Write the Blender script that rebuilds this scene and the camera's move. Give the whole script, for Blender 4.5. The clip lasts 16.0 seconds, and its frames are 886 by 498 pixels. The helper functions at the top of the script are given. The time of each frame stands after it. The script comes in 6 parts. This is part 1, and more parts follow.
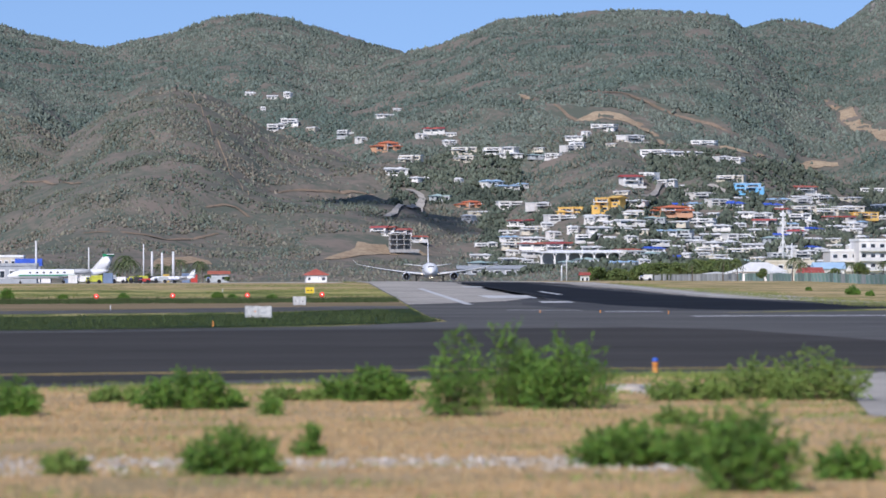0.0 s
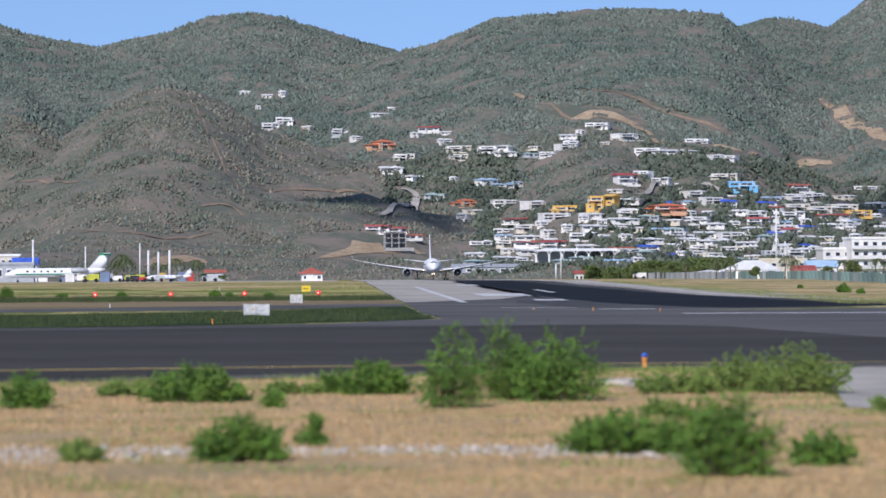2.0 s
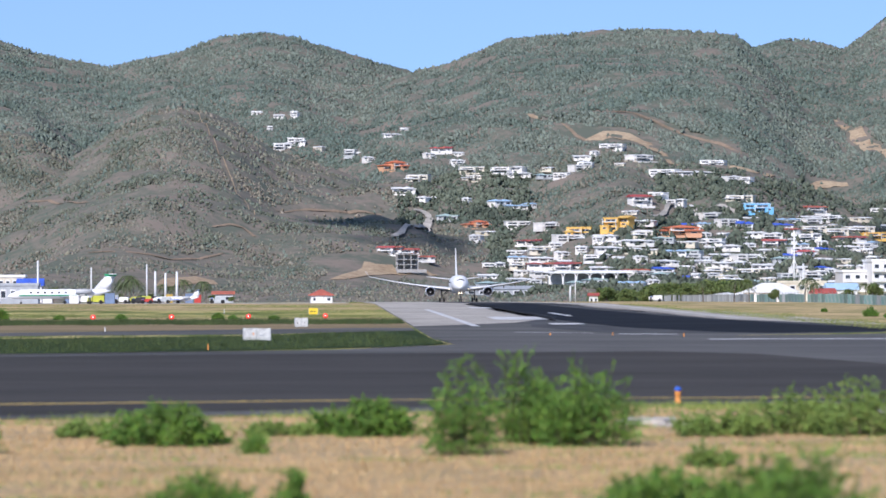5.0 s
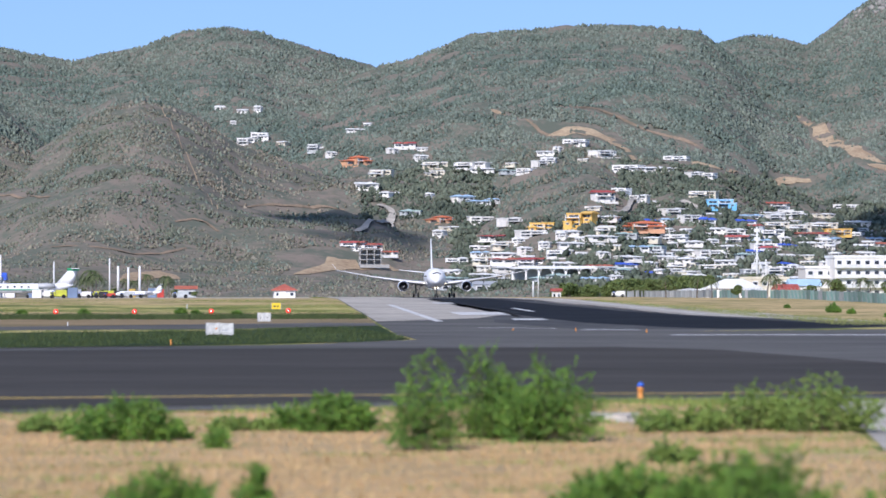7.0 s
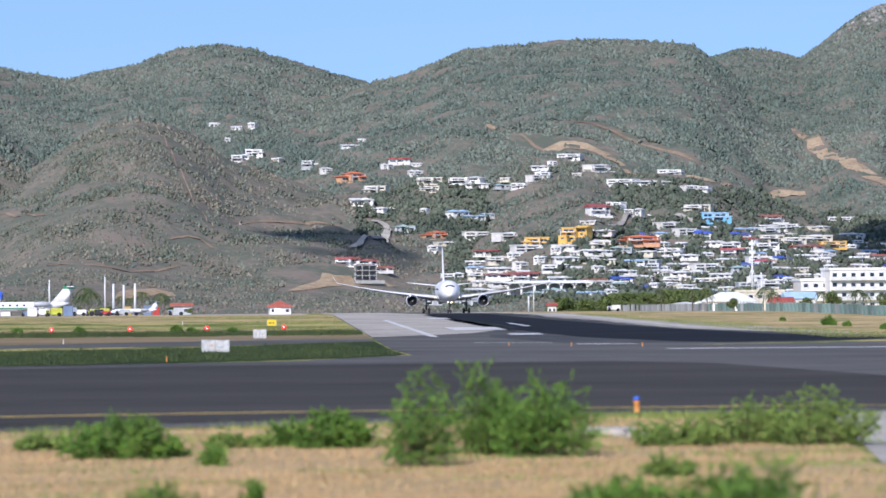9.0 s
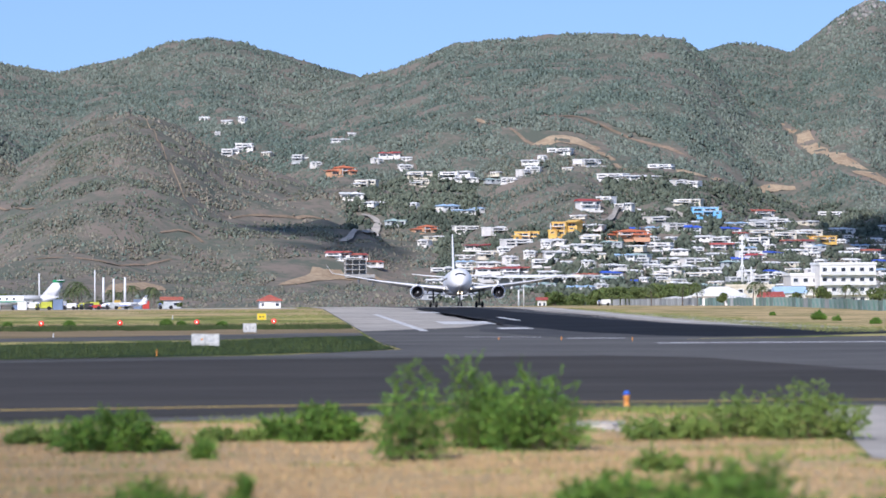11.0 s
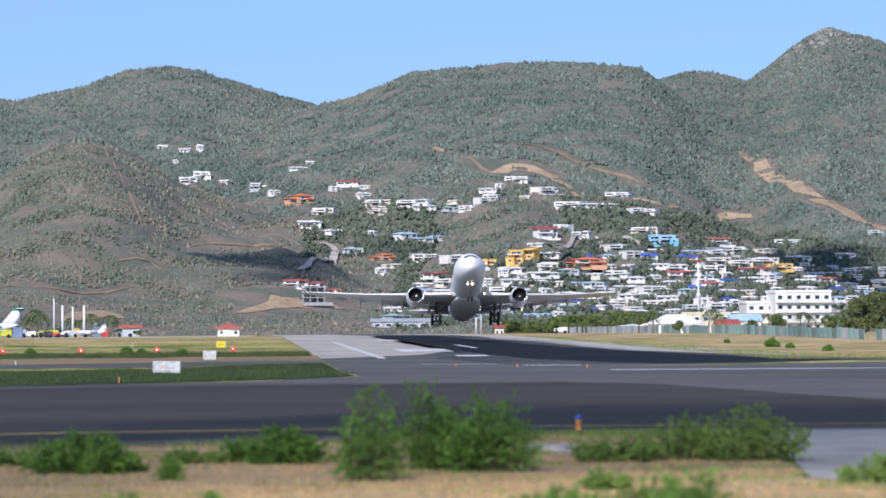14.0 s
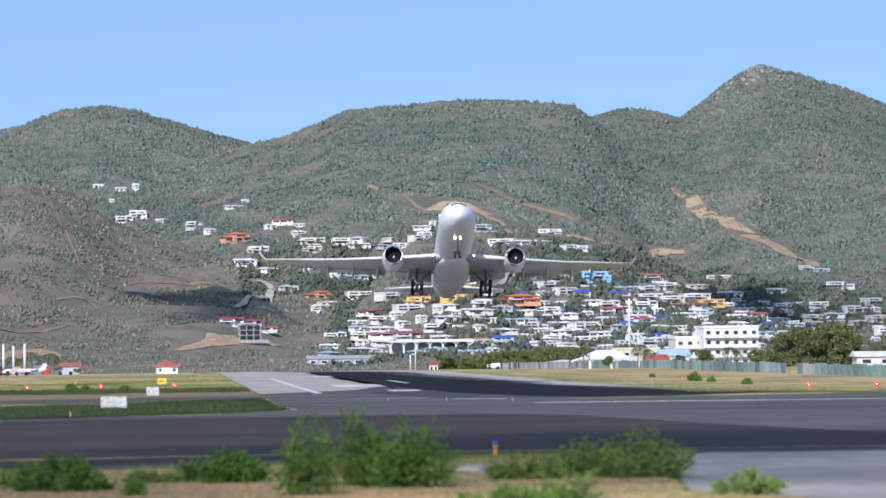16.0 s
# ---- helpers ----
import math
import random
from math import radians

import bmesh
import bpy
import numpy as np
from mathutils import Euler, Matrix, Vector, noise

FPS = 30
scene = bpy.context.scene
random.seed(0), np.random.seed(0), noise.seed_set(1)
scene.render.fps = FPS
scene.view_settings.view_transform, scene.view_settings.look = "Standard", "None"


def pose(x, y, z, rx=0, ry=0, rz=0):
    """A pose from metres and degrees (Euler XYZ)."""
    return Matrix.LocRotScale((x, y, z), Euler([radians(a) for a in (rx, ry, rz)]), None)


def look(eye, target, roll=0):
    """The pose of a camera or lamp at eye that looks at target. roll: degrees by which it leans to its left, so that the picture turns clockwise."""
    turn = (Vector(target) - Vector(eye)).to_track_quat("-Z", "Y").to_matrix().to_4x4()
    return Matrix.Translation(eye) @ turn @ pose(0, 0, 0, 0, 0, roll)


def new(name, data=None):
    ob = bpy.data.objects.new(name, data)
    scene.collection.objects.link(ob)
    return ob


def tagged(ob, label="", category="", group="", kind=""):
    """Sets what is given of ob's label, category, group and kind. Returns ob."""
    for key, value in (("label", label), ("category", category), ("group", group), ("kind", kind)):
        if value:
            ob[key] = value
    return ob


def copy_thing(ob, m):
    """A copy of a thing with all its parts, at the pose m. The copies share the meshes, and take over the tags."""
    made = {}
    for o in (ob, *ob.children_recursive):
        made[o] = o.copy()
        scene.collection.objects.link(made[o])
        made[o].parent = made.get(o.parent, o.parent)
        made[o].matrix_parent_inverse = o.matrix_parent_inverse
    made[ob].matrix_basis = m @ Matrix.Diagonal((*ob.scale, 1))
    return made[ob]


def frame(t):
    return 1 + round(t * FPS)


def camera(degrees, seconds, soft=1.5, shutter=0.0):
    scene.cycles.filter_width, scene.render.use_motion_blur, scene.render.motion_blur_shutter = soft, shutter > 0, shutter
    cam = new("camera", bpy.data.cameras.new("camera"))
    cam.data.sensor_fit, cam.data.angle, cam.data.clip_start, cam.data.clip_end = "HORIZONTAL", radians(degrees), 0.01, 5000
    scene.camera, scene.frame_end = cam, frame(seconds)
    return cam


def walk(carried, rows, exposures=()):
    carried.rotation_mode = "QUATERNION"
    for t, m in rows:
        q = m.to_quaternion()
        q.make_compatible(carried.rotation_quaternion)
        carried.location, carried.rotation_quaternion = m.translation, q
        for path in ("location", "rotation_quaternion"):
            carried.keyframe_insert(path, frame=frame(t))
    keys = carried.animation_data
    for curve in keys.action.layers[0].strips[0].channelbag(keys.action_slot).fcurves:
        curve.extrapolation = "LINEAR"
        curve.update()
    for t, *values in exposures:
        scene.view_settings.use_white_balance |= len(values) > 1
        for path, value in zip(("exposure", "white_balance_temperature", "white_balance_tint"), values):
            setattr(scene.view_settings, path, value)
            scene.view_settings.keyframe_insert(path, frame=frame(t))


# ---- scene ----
cam = camera(12.0, 16.0, soft=1.6)
PATH = [
    (0.0, pose(-0.60, -16.69, 6.0, 90.1051, 0.1873, -1.6445)),
    (0.5, pose(-0.69, -19.48, 6.0, 90.1522, 0.1682, -1.5840)),
    (1.0, pose(-0.71, -19.98, 6.0, 90.0779, 0.2568, -1.7016)),
    (1.5, pose(-0.77, -21.63, 6.0, 90.0189, 0.2021, -1.8210)),
    (2.0, pose(-0.83, -23.19, 6.0, 90.0838, 0.2592, -1.7163)),
    (2.5, pose(-0.81, -22.82, 6.0, 90.0558, 0.0499, -1.6436)),
    (3.0, pose(-0.46, -12.87, 6.0, 90.2857, 0.0610, -1.5348)),
    (3.5, pose(-0.16, -4.36, 6.0, 90.1388, 0.1051, -1.4450)),
    (4.0, pose(0.00, 0.00, 6.0, 90.2647, 0.0827, -1.4307)),
    (6.5, pose(0.00, 0.00, 6.0, 90.4127, 0.0886, -1.9385)),
    (7.0, pose(0.00, 0.00, 6.0, 90.3149, 0.0000, -2.0432)),
    (7.5, pose(0.00, 0.00, 6.0, 90.3856, 0.0307, -2.0422)),
    (8.0, pose(0.00, 0.00, 6.0, 90.3954, 0.2673, -2.1265)),
    (8.5, pose(0.00, 0.00, 6.0, 90.4940, 0.4546, -2.0855)),
    (9.0, pose(0.00, 0.00, 6.0, 90.5230, 0.4275, -2.1062)),
    (11.5, pose(0.00, 0.00, 6.0, 90.4342, 0.3162, -2.2911)),
    (12.0, pose(0.00, 0.00, 6.0, 90.4565, 0.3259, -2.3679)),
    (12.5, pose(0.00, 0.00, 6.0, 90.4886, 0.4868, -2.5257)),
    (13.0, pose(0.00, 0.00, 6.0, 90.5213, 0.4769, -2.7233)),
    (13.5, pose(0.00, 0.00, 6.0, 90.5927, 0.4538, -2.8556)),
    (14.0, pose(-0.23, -6.35, 6.0, 90.8185, 0.3847, -2.8161)),
    (14.5, pose(-0.26, -7.33, 6.0, 91.0308, 0.3996, -2.9797)),
    (15.0, pose(-0.45, -12.54, 6.0, 91.0615, 0.5029, -3.1982)),
    (15.5, pose(-0.79, -22.01, 6.0, 91.2259, 0.4947, -3.5030)),
    (16.0, pose(-1.03, -28.90, 6.0, 91.3086, 0.6733, -3.6903)),
]
walk(cam, PATH, [(0, -0.3, 5800, 17), (3, -0.3, 5800, 17), (4, 0.0, 5800, 17), (16, 0.0, 5800, 17)])
cam.data.dof.use_dof = True
cam.data.dof.focus_distance = 1100.0
cam.data.dof.aperture_fstop = 0.85

# ---- world and sun ----
SUN_TO = Vector((-0.42, -1.0, 0.78)).normalized()
world = bpy.data.worlds.new("sky")
world.use_nodes = True
scene.world = world
wn = world.node_tree
sky = wn.nodes.new("ShaderNodeTexSky")
sky.sky_type, sky.sun_disc = "NISHITA", False
sky.sun_elevation = math.asin(SUN_TO.z)
sky.sun_rotation = math.atan2(SUN_TO.x, SUN_TO.y)
sky.air_density, sky.dust_density, sky.ozone_density = 1.0, 0.2, 2.5
where = wn.nodes.new("ShaderNodeTexCoord")
lift = wn.nodes.new("ShaderNodeVectorMath")
lift.operation = "ADD"
lift.inputs[1].default_value = (0, 0, 0.17)      # clear, dry air: the blue reaches down to the hills
wn.links.new(where.outputs["Generated"], lift.inputs[0])
wn.links.new(lift.outputs[0], sky.inputs["Vector"])
wn.links.new(sky.outputs[0], wn.nodes["Background"].inputs[0])
wn.nodes["Background"].inputs[1].default_value = 0.15
sun = new("sun", bpy.data.lights.new("sun", "SUN"))
sun.data.energy, sun.data.angle, sun.data.color = 4.9, radians(0.53), (1.0, 0.92, 0.80)
sun.matrix_world = look(SUN_TO * 100, (0, 0, 0))


# ---- materials ----
def material(name, base, rough=0.8, metal=0.0, second=None, scale=1.0, fine=8.0, bump=0.0, island=0.0, objects=0.0, emit=0.0, stretch=(1, 1, 1), contrast=(0.35, 0.65), spec=0.5):
    """A principled surface: two colours mixed by noise at two scales, relief, and variation by piece."""
    m = bpy.data.materials.new(name)
    m.use_nodes = True
    nt = m.node_tree
    p = nt.nodes["Principled BSDF"]
    p.inputs["Roughness"].default_value, p.inputs["Metallic"].default_value = rough, metal
    p.inputs["Specular IOR Level"].default_value = spec
    coord = nt.nodes.new("ShaderNodeTexCoord")
    maps = nt.nodes.new("ShaderNodeMapping")
    maps.inputs["Scale"].default_value = stretch
    nt.links.new(coord.outputs["Object"], maps.inputs["Vector"])
    big, small = nt.nodes.new("ShaderNodeTexNoise"), nt.nodes.new("ShaderNodeTexNoise")
    big.inputs["Scale"].default_value, small.inputs["Scale"].default_value = scale, scale * fine
    big.inputs["Detail"].default_value = 5
    for n in (big, small):
        nt.links.new(maps.outputs[0], n.inputs["Vector"])
    add = nt.nodes.new("ShaderNodeMath")
    add.operation = "MULTIPLY_ADD"
    nt.links.new(small.outputs["Fac"], add.inputs[0])
    add.inputs[1].default_value = 0.6
    half = nt.nodes.new("ShaderNodeMath")
    half.operation = "MULTIPLY_ADD"
    nt.links.new(big.outputs["Fac"], half.inputs[0])
    half.inputs[1].default_value, half.inputs[2].default_value = 0.9, -0.25
    nt.links.new(half.outputs[0], add.inputs[2])
    ramp = nt.nodes.new("ShaderNodeValToRGB")
    second = second or tuple(c * 0.8 for c in base)
    ramp.color_ramp.elements[0].color, ramp.color_ramp.elements[1].color = (*second, 1), (*base, 1)
    ramp.color_ramp.elements[0].position, ramp.color_ramp.elements[1].position = contrast
    nt.links.new(add.outputs[0], ramp.inputs[0])
    out = ramp.outputs[0]
    if island or objects:
        src = nt.nodes.new("ShaderNodeNewGeometry").outputs["Random Per Island"] if island else nt.nodes.new("ShaderNodeObjectInfo").outputs["Random"]
        hsv = nt.nodes.new("ShaderNodeHueSaturation")
        val = nt.nodes.new("ShaderNodeMapRange")
        amount = island or objects
        val.inputs["To Min"].default_value, val.inputs["To Max"].default_value = 1 - amount, 1 + amount
        nt.links.new(src, val.inputs["Value"])
        nt.links.new(val.outputs[0], hsv.inputs["Value"])
        nt.links.new(out, hsv.inputs["Color"])
        hue = nt.nodes.new("ShaderNodeMapRange")
        hue.inputs["To Min"].default_value, hue.inputs["To Max"].default_value = 0.5 - 0.03 * min(amount * 2, 1), 0.5 + 0.03 * min(amount * 2, 1)
        frac = nt.nodes.new("ShaderNodeMath")
        frac.operation = "FRACT"
        mul = nt.nodes.new("ShaderNodeMath")
        mul.operation = "MULTIPLY"
        mul.inputs[1].default_value = 7.31
        nt.links.new(src, mul.inputs[0])
        nt.links.new(mul.outputs[0], frac.inputs[0])
        nt.links.new(frac.outputs[0], hue.inputs["Value"])
        nt.links.new(hue.outputs[0], hsv.inputs["Hue"])
        out = hsv.outputs[0]
    nt.links.new(out, p.inputs["Base Color"])
    if bump:
        b = nt.nodes.new("ShaderNodeBump")
        b.inputs["Strength"].default_value, b.inputs["Distance"].default_value = 0.6, bump
        nt.links.new(add.outputs[0], b.inputs["Height"])
        nt.links.new(b.outputs[0], p.inputs["Normal"])
    if emit:
        nt.links.new(out, p.inputs["Emission Color"])
        p.inputs["Emission Strength"].default_value = emit
    return m


M = {}
# hill soil and shrub colours are lifted towards blue-grey to imitate distance haze
M["hill"] = material("hazed_dry_hillside", (0.225, 0.190, 0.155), 0.95, second=(0.125, 0.138, 0.108), scale=0.03, fine=6, bump=0.3, contrast=(0.36, 0.64), spec=0.08)
M["shrub"] = material("hazed_hillside_leaves", (0.160, 0.186, 0.150), 0.9, second=(0.112, 0.146, 0.120), scale=0.0045, fine=6, island=0.38, contrast=(0.38, 0.62), spec=0.08)
M["dryshrub"] = material("hazed_dry_hillside_leaves", (0.215, 0.195, 0.152), 0.9, second=(0.130, 0.146, 0.108), scale=0.006, fine=6, island=0.36, contrast=(0.38, 0.62), spec=0.08)
M["dirt"] = material("bare_earth", (0.46, 0.36, 0.24), 0.95, second=(0.30, 0.22, 0.145), scale=0.05, fine=8, bump=0.3, spec=0.08)
M["tanfield"] = material("tan_airfield_grass", (0.52, 0.385, 0.20), 0.95, second=(0.27, 0.24, 0.10), scale=0.07, fine=6, bump=0.05, stretch=(1.0, 0.4, 1), contrast=(0.38, 0.58), spec=0.08)
M["brownfield"] = material("brown_dry_verge", (0.30, 0.22, 0.13), 0.95, second=(0.20, 0.16, 0.085), scale=0.05, fine=6, bump=0.05, stretch=(0.35, 1, 1), spec=0.08)
M["track"] = material("brown_dirt_track", (0.30, 0.225, 0.16), 0.95, second=(0.21, 0.165, 0.115), scale=0.05, fine=8, bump=0.2, spec=0.08)
M["drygrass"] = material("dry_grass", (0.50, 0.36, 0.20), 0.95, second=(0.35, 0.27, 0.14), scale=0.09, fine=22, bump=0.05, spec=0.08)
M["field"] = material("airfield_grass", (0.44, 0.38, 0.15), 0.95, second=(0.13, 0.16, 0.04), scale=0.05, fine=5, bump=0.05, stretch=(1.0, 0.5, 1), contrast=(0.43, 0.56), spec=0.08)
M["greengrass"] = material("green_grass", (0.045, 0.066, 0.02), 0.95, second=(0.024, 0.04, 0.012), scale=0.12, fine=9, bump=0.05, spec=0.08)
M["asphalt"] = material("asphalt", (0.090, 0.083, 0.074), 0.92, second=(0.040, 0.037, 0.033), scale=0.045, fine=14, bump=0.004, stretch=(0.22, 1, 1), contrast=(0.25, 0.8), spec=0.08)
M["asphalt_pale"] = material("worn_asphalt", (0.140, 0.136, 0.128), 0.9, second=(0.085, 0.083, 0.079), scale=0.05, fine=9, bump=0.004, stretch=(0.3, 1, 1), spec=0.08)
M["asphalt_worn"] = material("tyre_darkened_asphalt", (0.10, 0.10, 0.10), 0.9, second=(0.05, 0.05, 0.052), scale=0.04, fine=6, stretch=(1, 0.2, 1), spec=0.08)
M["rubber"] = material("rubber_blackened_asphalt", (0.022, 0.023, 0.027), 0.9, second=(0.012, 0.013, 0.016), scale=0.05, fine=10, bump=0.003, spec=0.08)
M["concrete"] = material("pale_concrete", (0.50, 0.46, 0.40), 0.9, second=(0.33, 0.308, 0.272), scale=0.05, fine=12, bump=0.003, spec=0.08)
M["whiteline"] = material("white_road_paint", (0.72, 0.72, 0.70), 0.7, second=(0.45, 0.45, 0.45), scale=0.15, fine=9, spec=0.08)
M["yellowline"] = material("yellow_road_paint", (0.55, 0.40, 0.12), 0.7, second=(0.33, 0.25, 0.10), scale=0.2, fine=9, spec=0.08)


# ---- mesh helpers ----
def mesh_of(name, verts, faces, mat, smooth=False):
    me = bpy.data.meshes.new(name)
    me.from_pydata([tuple(v) for v in verts], [], [tuple(f) for f in faces])
    me.materials.append(mat)
    if smooth:
        me.polygons.foreach_set("use_smooth", [True] * len(me.polygons))
    me.update()
    return me


def soup(name, verts, tris, mat, smooth=False):
    """A large triangle mesh from arrays."""
    me = bpy.data.meshes.new(name)
    verts, tris = np.asarray(verts, np.float32), np.asarray(tris, np.int32)
    me.vertices.add(len(verts))
    me.vertices.foreach_set("co", verts.ravel())
    me.loops.add(tris.size)
    me.loops.foreach_set("vertex_index", tris.ravel())
    me.polygons.add(len(tris))
    me.polygons.foreach_set("loop_start", np.arange(0, tris.size, 3, dtype=np.int32))
    me.polygons.foreach_set("loop_total", np.full(len(tris), 3, np.int32))
    if smooth:
        me.polygons.foreach_set("use_smooth", np.ones(len(tris), bool))
    me.materials.append(mat)
    me.update(calc_edges=True)
    return me


def part(name, bm, mat, parent, label=""):
    """Links a bmesh as one mesh object under a thing or a part."""
    me = bpy.data.meshes.new(name)
    bmesh.ops.recalc_face_normals(bm, faces=bm.faces)
    bm.to_mesh(me)
    bm.free()
    me.materials.append(mat)
    ob = new(name, me)
    ob.parent = parent
    return tagged(ob, label)


def box(sx, sy, sz, x=0, y=0, z=0, bevel=0.0, turn=None, bm=None):
    """A box of that size, its base's middle at x, y, z."""
    own = bmesh.new()
    bmesh.ops.create_cube(own, size=1.0)
    bmesh.ops.scale(own, vec=(sx, sy, sz), verts=own.verts)
    if bevel:
        bmesh.ops.bevel(own, geom=own.edges[:], offset=bevel, segments=2, affect="EDGES", profile=0.6)
    m = Matrix.Translation((x, y, z + sz / 2))
    if turn:
        m = m @ Euler([radians(a) for a in turn]).to_matrix().to_4x4()
    own.transform(m)
    return join(bm, own)


def join(bm, other):
    if bm is None:
        return other
    me = bpy.data.meshes.new("joined")
    other.to_mesh(me)
    other.free()
    bm.from_mesh(me)
    bpy.data.meshes.remove(me)
    return bm


def lathe(profile, segments=24, axis="z", at=(0, 0, 0), bm=None, closed=True):
    """Rings of (distance along the axis, radius)."""
    own = bmesh.new()
    rings = []
    for h, r in profile:
        ring = []
        for k in range(segments):
            a = 2 * math.pi * k / segments
            c, s = r * math.cos(a), r * math.sin(a)
            ring.append(own.verts.new({"z": (c, s, h), "y": (c, h, s), "x": (h, c, s)}[axis]))
        rings.append(ring)
    for a, b in zip(rings, rings[1:]):
        for k in range(segments):
            own.faces.new((a[k], a[(k + 1) % segments], b[(k + 1) % segments], b[k]))
    if closed:
        own.faces.new(rings[0])
        own.faces.new(rings[-1][::-1])
    bmesh.ops.translate(own, vec=at, verts=own.verts)
    for f in own.faces:
        f.smooth = True
    return join(bm, own)


def rod(a, b, r, segments=8, bm=None, r2=None):
    a, b = Vector(a), Vector(b)
    own = lathe([(0, r), ((b - a).length, r if r2 is None else r2)], segments)
    own.transform(Matrix.Translation(a) @ (b - a).to_track_quat("Z", "Y").to_matrix().to_4x4())
    return join(bm, own)


def thing(name, label, category, m=None, group="", kind=""):
    ob = tagged(new(name), label, category, group, kind)
    if m is not None:
        ob.matrix_world = m
    return ob


# ---- lie of the land: metres, y along the runway, z up ----
FOCAL = 7459.0          # used as a plain scale for bearings: 1 unit of bearing is 1/7459 of the distance
EYE_H = 6.0


def curve(points):
    xs, ys = [p[0] for p in points], [p[1] for p in points]
    return lambda u: np.interp(u, xs, ys)


# ridges: distance of the crest, of its foot, steepness, and crest height in bearing units
RIDGES = [
    (3900, 2250, 1.25, 70, curve([(-900, 420), (-500, 480), (-148, 450), (0, 397), (125, 372), (250, 398), (320, 424), (400, 434), (460, 424), (560, 392), (660, 364), (760, 320), (900, 240), (1100, 60)])),
    (3650, 2050, 1.30, 110, curve([(300, 100), (480, 250), (600, 342), (660, 362), (720, 374), (780, 398), (830, 420), (900, 427), (1050, 438), (1150, 436), (1240, 426), (1290, 392), (1420, 278), (1500, 220), (1600, 155), (1750, 70)])),
    (4100, 2350, 1.15, 120, curve([(1000, 330), (1150, 380), (1280, 408), (1330, 422), (1390, 414), (1430, 402), (1480, 437), (1530, 477), (1576, 498), (1642, 481), (1730, 454), (1880, 393), (2300, 300), (2700, 250)])),
    (2850, 2000, 0.95, 60, curve([(-200, 60), (20, 180), (90, 232), (150, 277), (200, 302), (250, 310), (300, 297), (360, 267), (420, 227), (520, 192), (600, 162), (680, 122), (740, 62), (820, 0)])),
    (3150, 2200, 1.0, 50, curve([(-900, 300), (-300, 345), (-148, 338), (-3, 299), (72, 238), (160, 120), (260, 30)])),
    (2750, 2150, 0.9, 60, curve([(780, 20), (850, 120), (900, 168), (950, 190), (1000, 200), (1060, 190), (1110, 165), (1180, 130), (1300, 110), (1450, 100), (1600, 70), (1750, 20)])),
]


WAVES = {}


def wave(x, y, scale, seed):
    """Smooth noise in -1..1."""
    if (scale, seed) not in WAVES:
        r = np.random.RandomState(seed)
        WAVES[scale, seed] = [(r.uniform(0, 6.28), r.uniform(0, 6.28), r.uniform(0.7, 1.6) / scale) for k in range(7)]
    out = 0.0
    for a, p, f in WAVES[scale, seed]:
        c, s = math.cos(a), math.sin(a)
        out = out + np.sin((x * c + y * s) * f * 6.28 + p + 0.8 * np.sin((y * c - x * s) * f * 3.1 + p * 2))
    return out / 3.2


def plain(y):
    """The airfield: level, then falling gently away beyond the middle of the runway."""
    return -0.0051 * np.maximum(y - 950.0, 0.0) - 0.0068 * np.maximum(y - 1436.0, 0.0)


def height(x, y):
    x, y = np.asarray(x, float), np.asarray(y, float)
    u = 518 + x / y * FOCAL
    base = plain(np.minimum(y, 2000.0))
    z = base
    for k, (crest, foot, steep, soft, line) in enumerate(RIDGES):
        top = EYE_H + line(u) * crest / FOCAL - base
        bend = 1 + 0.03 * np.sin(u / 170.0 + k * 2)
        f = np.clip((y - foot * bend) / (crest - foot * bend), 0.0, 2.0)
        body = np.where(f < 1, np.minimum(f, 1.0) ** steep, 1 - 1.6 * np.maximum(f - 1, 0.0) ** 1.3)
        gully = (wave(x, y, 420, 10 + k) * 12 + wave(x, y, 150, 30 + k) * 5) * np.clip(f * (1 - f) * 4, 0, 1)
        z = np.maximum(z, base + top * body + gully)
    return z

# ---- hills and ground ----
def hills():
    us = np.arange(-1500, 2900, 9.0)
    ds = np.concatenate([np.arange(1980, 2900, 11.0), np.arange(2900, 4500, 15.0)])
    U, D = np.meshgrid(us, ds)
    X = (U - 518) / FOCAL * D
    Z = height(X, D)
    far = np.clip((D - 4200) / 300, 0, 1)
    Z = Z * (1 - far) + far * -9 + (wave(X, D, 60, 77) * 1.2 + wave(X, D, 25, 78) * 0.6) * np.clip((D - 2100) / 300, 0, 1)
    Z = np.where(D < 2010, -10.5, Z)
    n, m = U.shape
    idx = np.arange(n * m).reshape(n, m)
    a, b, c, d = idx[:-1, :-1].ravel(), idx[:-1, 1:].ravel(), idx[1:, 1:].ravel(), idx[1:, :-1].ravel()
    tris = np.concatenate([np.stack([a, b, c], 1), np.stack([a, c, d], 1)])
    ob = new("ground_hills", soup("ground_hills", np.stack([X, D, Z], -1).reshape(-1, 3), tris, M["hill"], True))
    tagged(ob, "dry brown and green tropical hills behind the airfield", "hills", kind="structure")


hills()


def field_sheet():
    """The ground: one sheet from before the camera to the horizon."""
    ys = [-400, 0, 60, 950, 1050, 1200, 1436, 1600, 2005, 2400, 4800]
    xs = [-4800, -1500, -400, 400, 1500, 4800]
    verts = [(x, y, float(plain(np.array(min(y, 2000.0))))) for y in ys for x in xs]
    w = len(xs)
    faces = [(j * w + i, j * w + i + 1, (j + 1) * w + i + 1, (j + 1) * w + i) for j in range(len(ys) - 1) for i in range(w - 1)]
    return tagged(new("ground", mesh_of("ground", verts, faces, M["field"])), "dry and green grass of the airfield", "ground", kind="structure")


field_sheet()


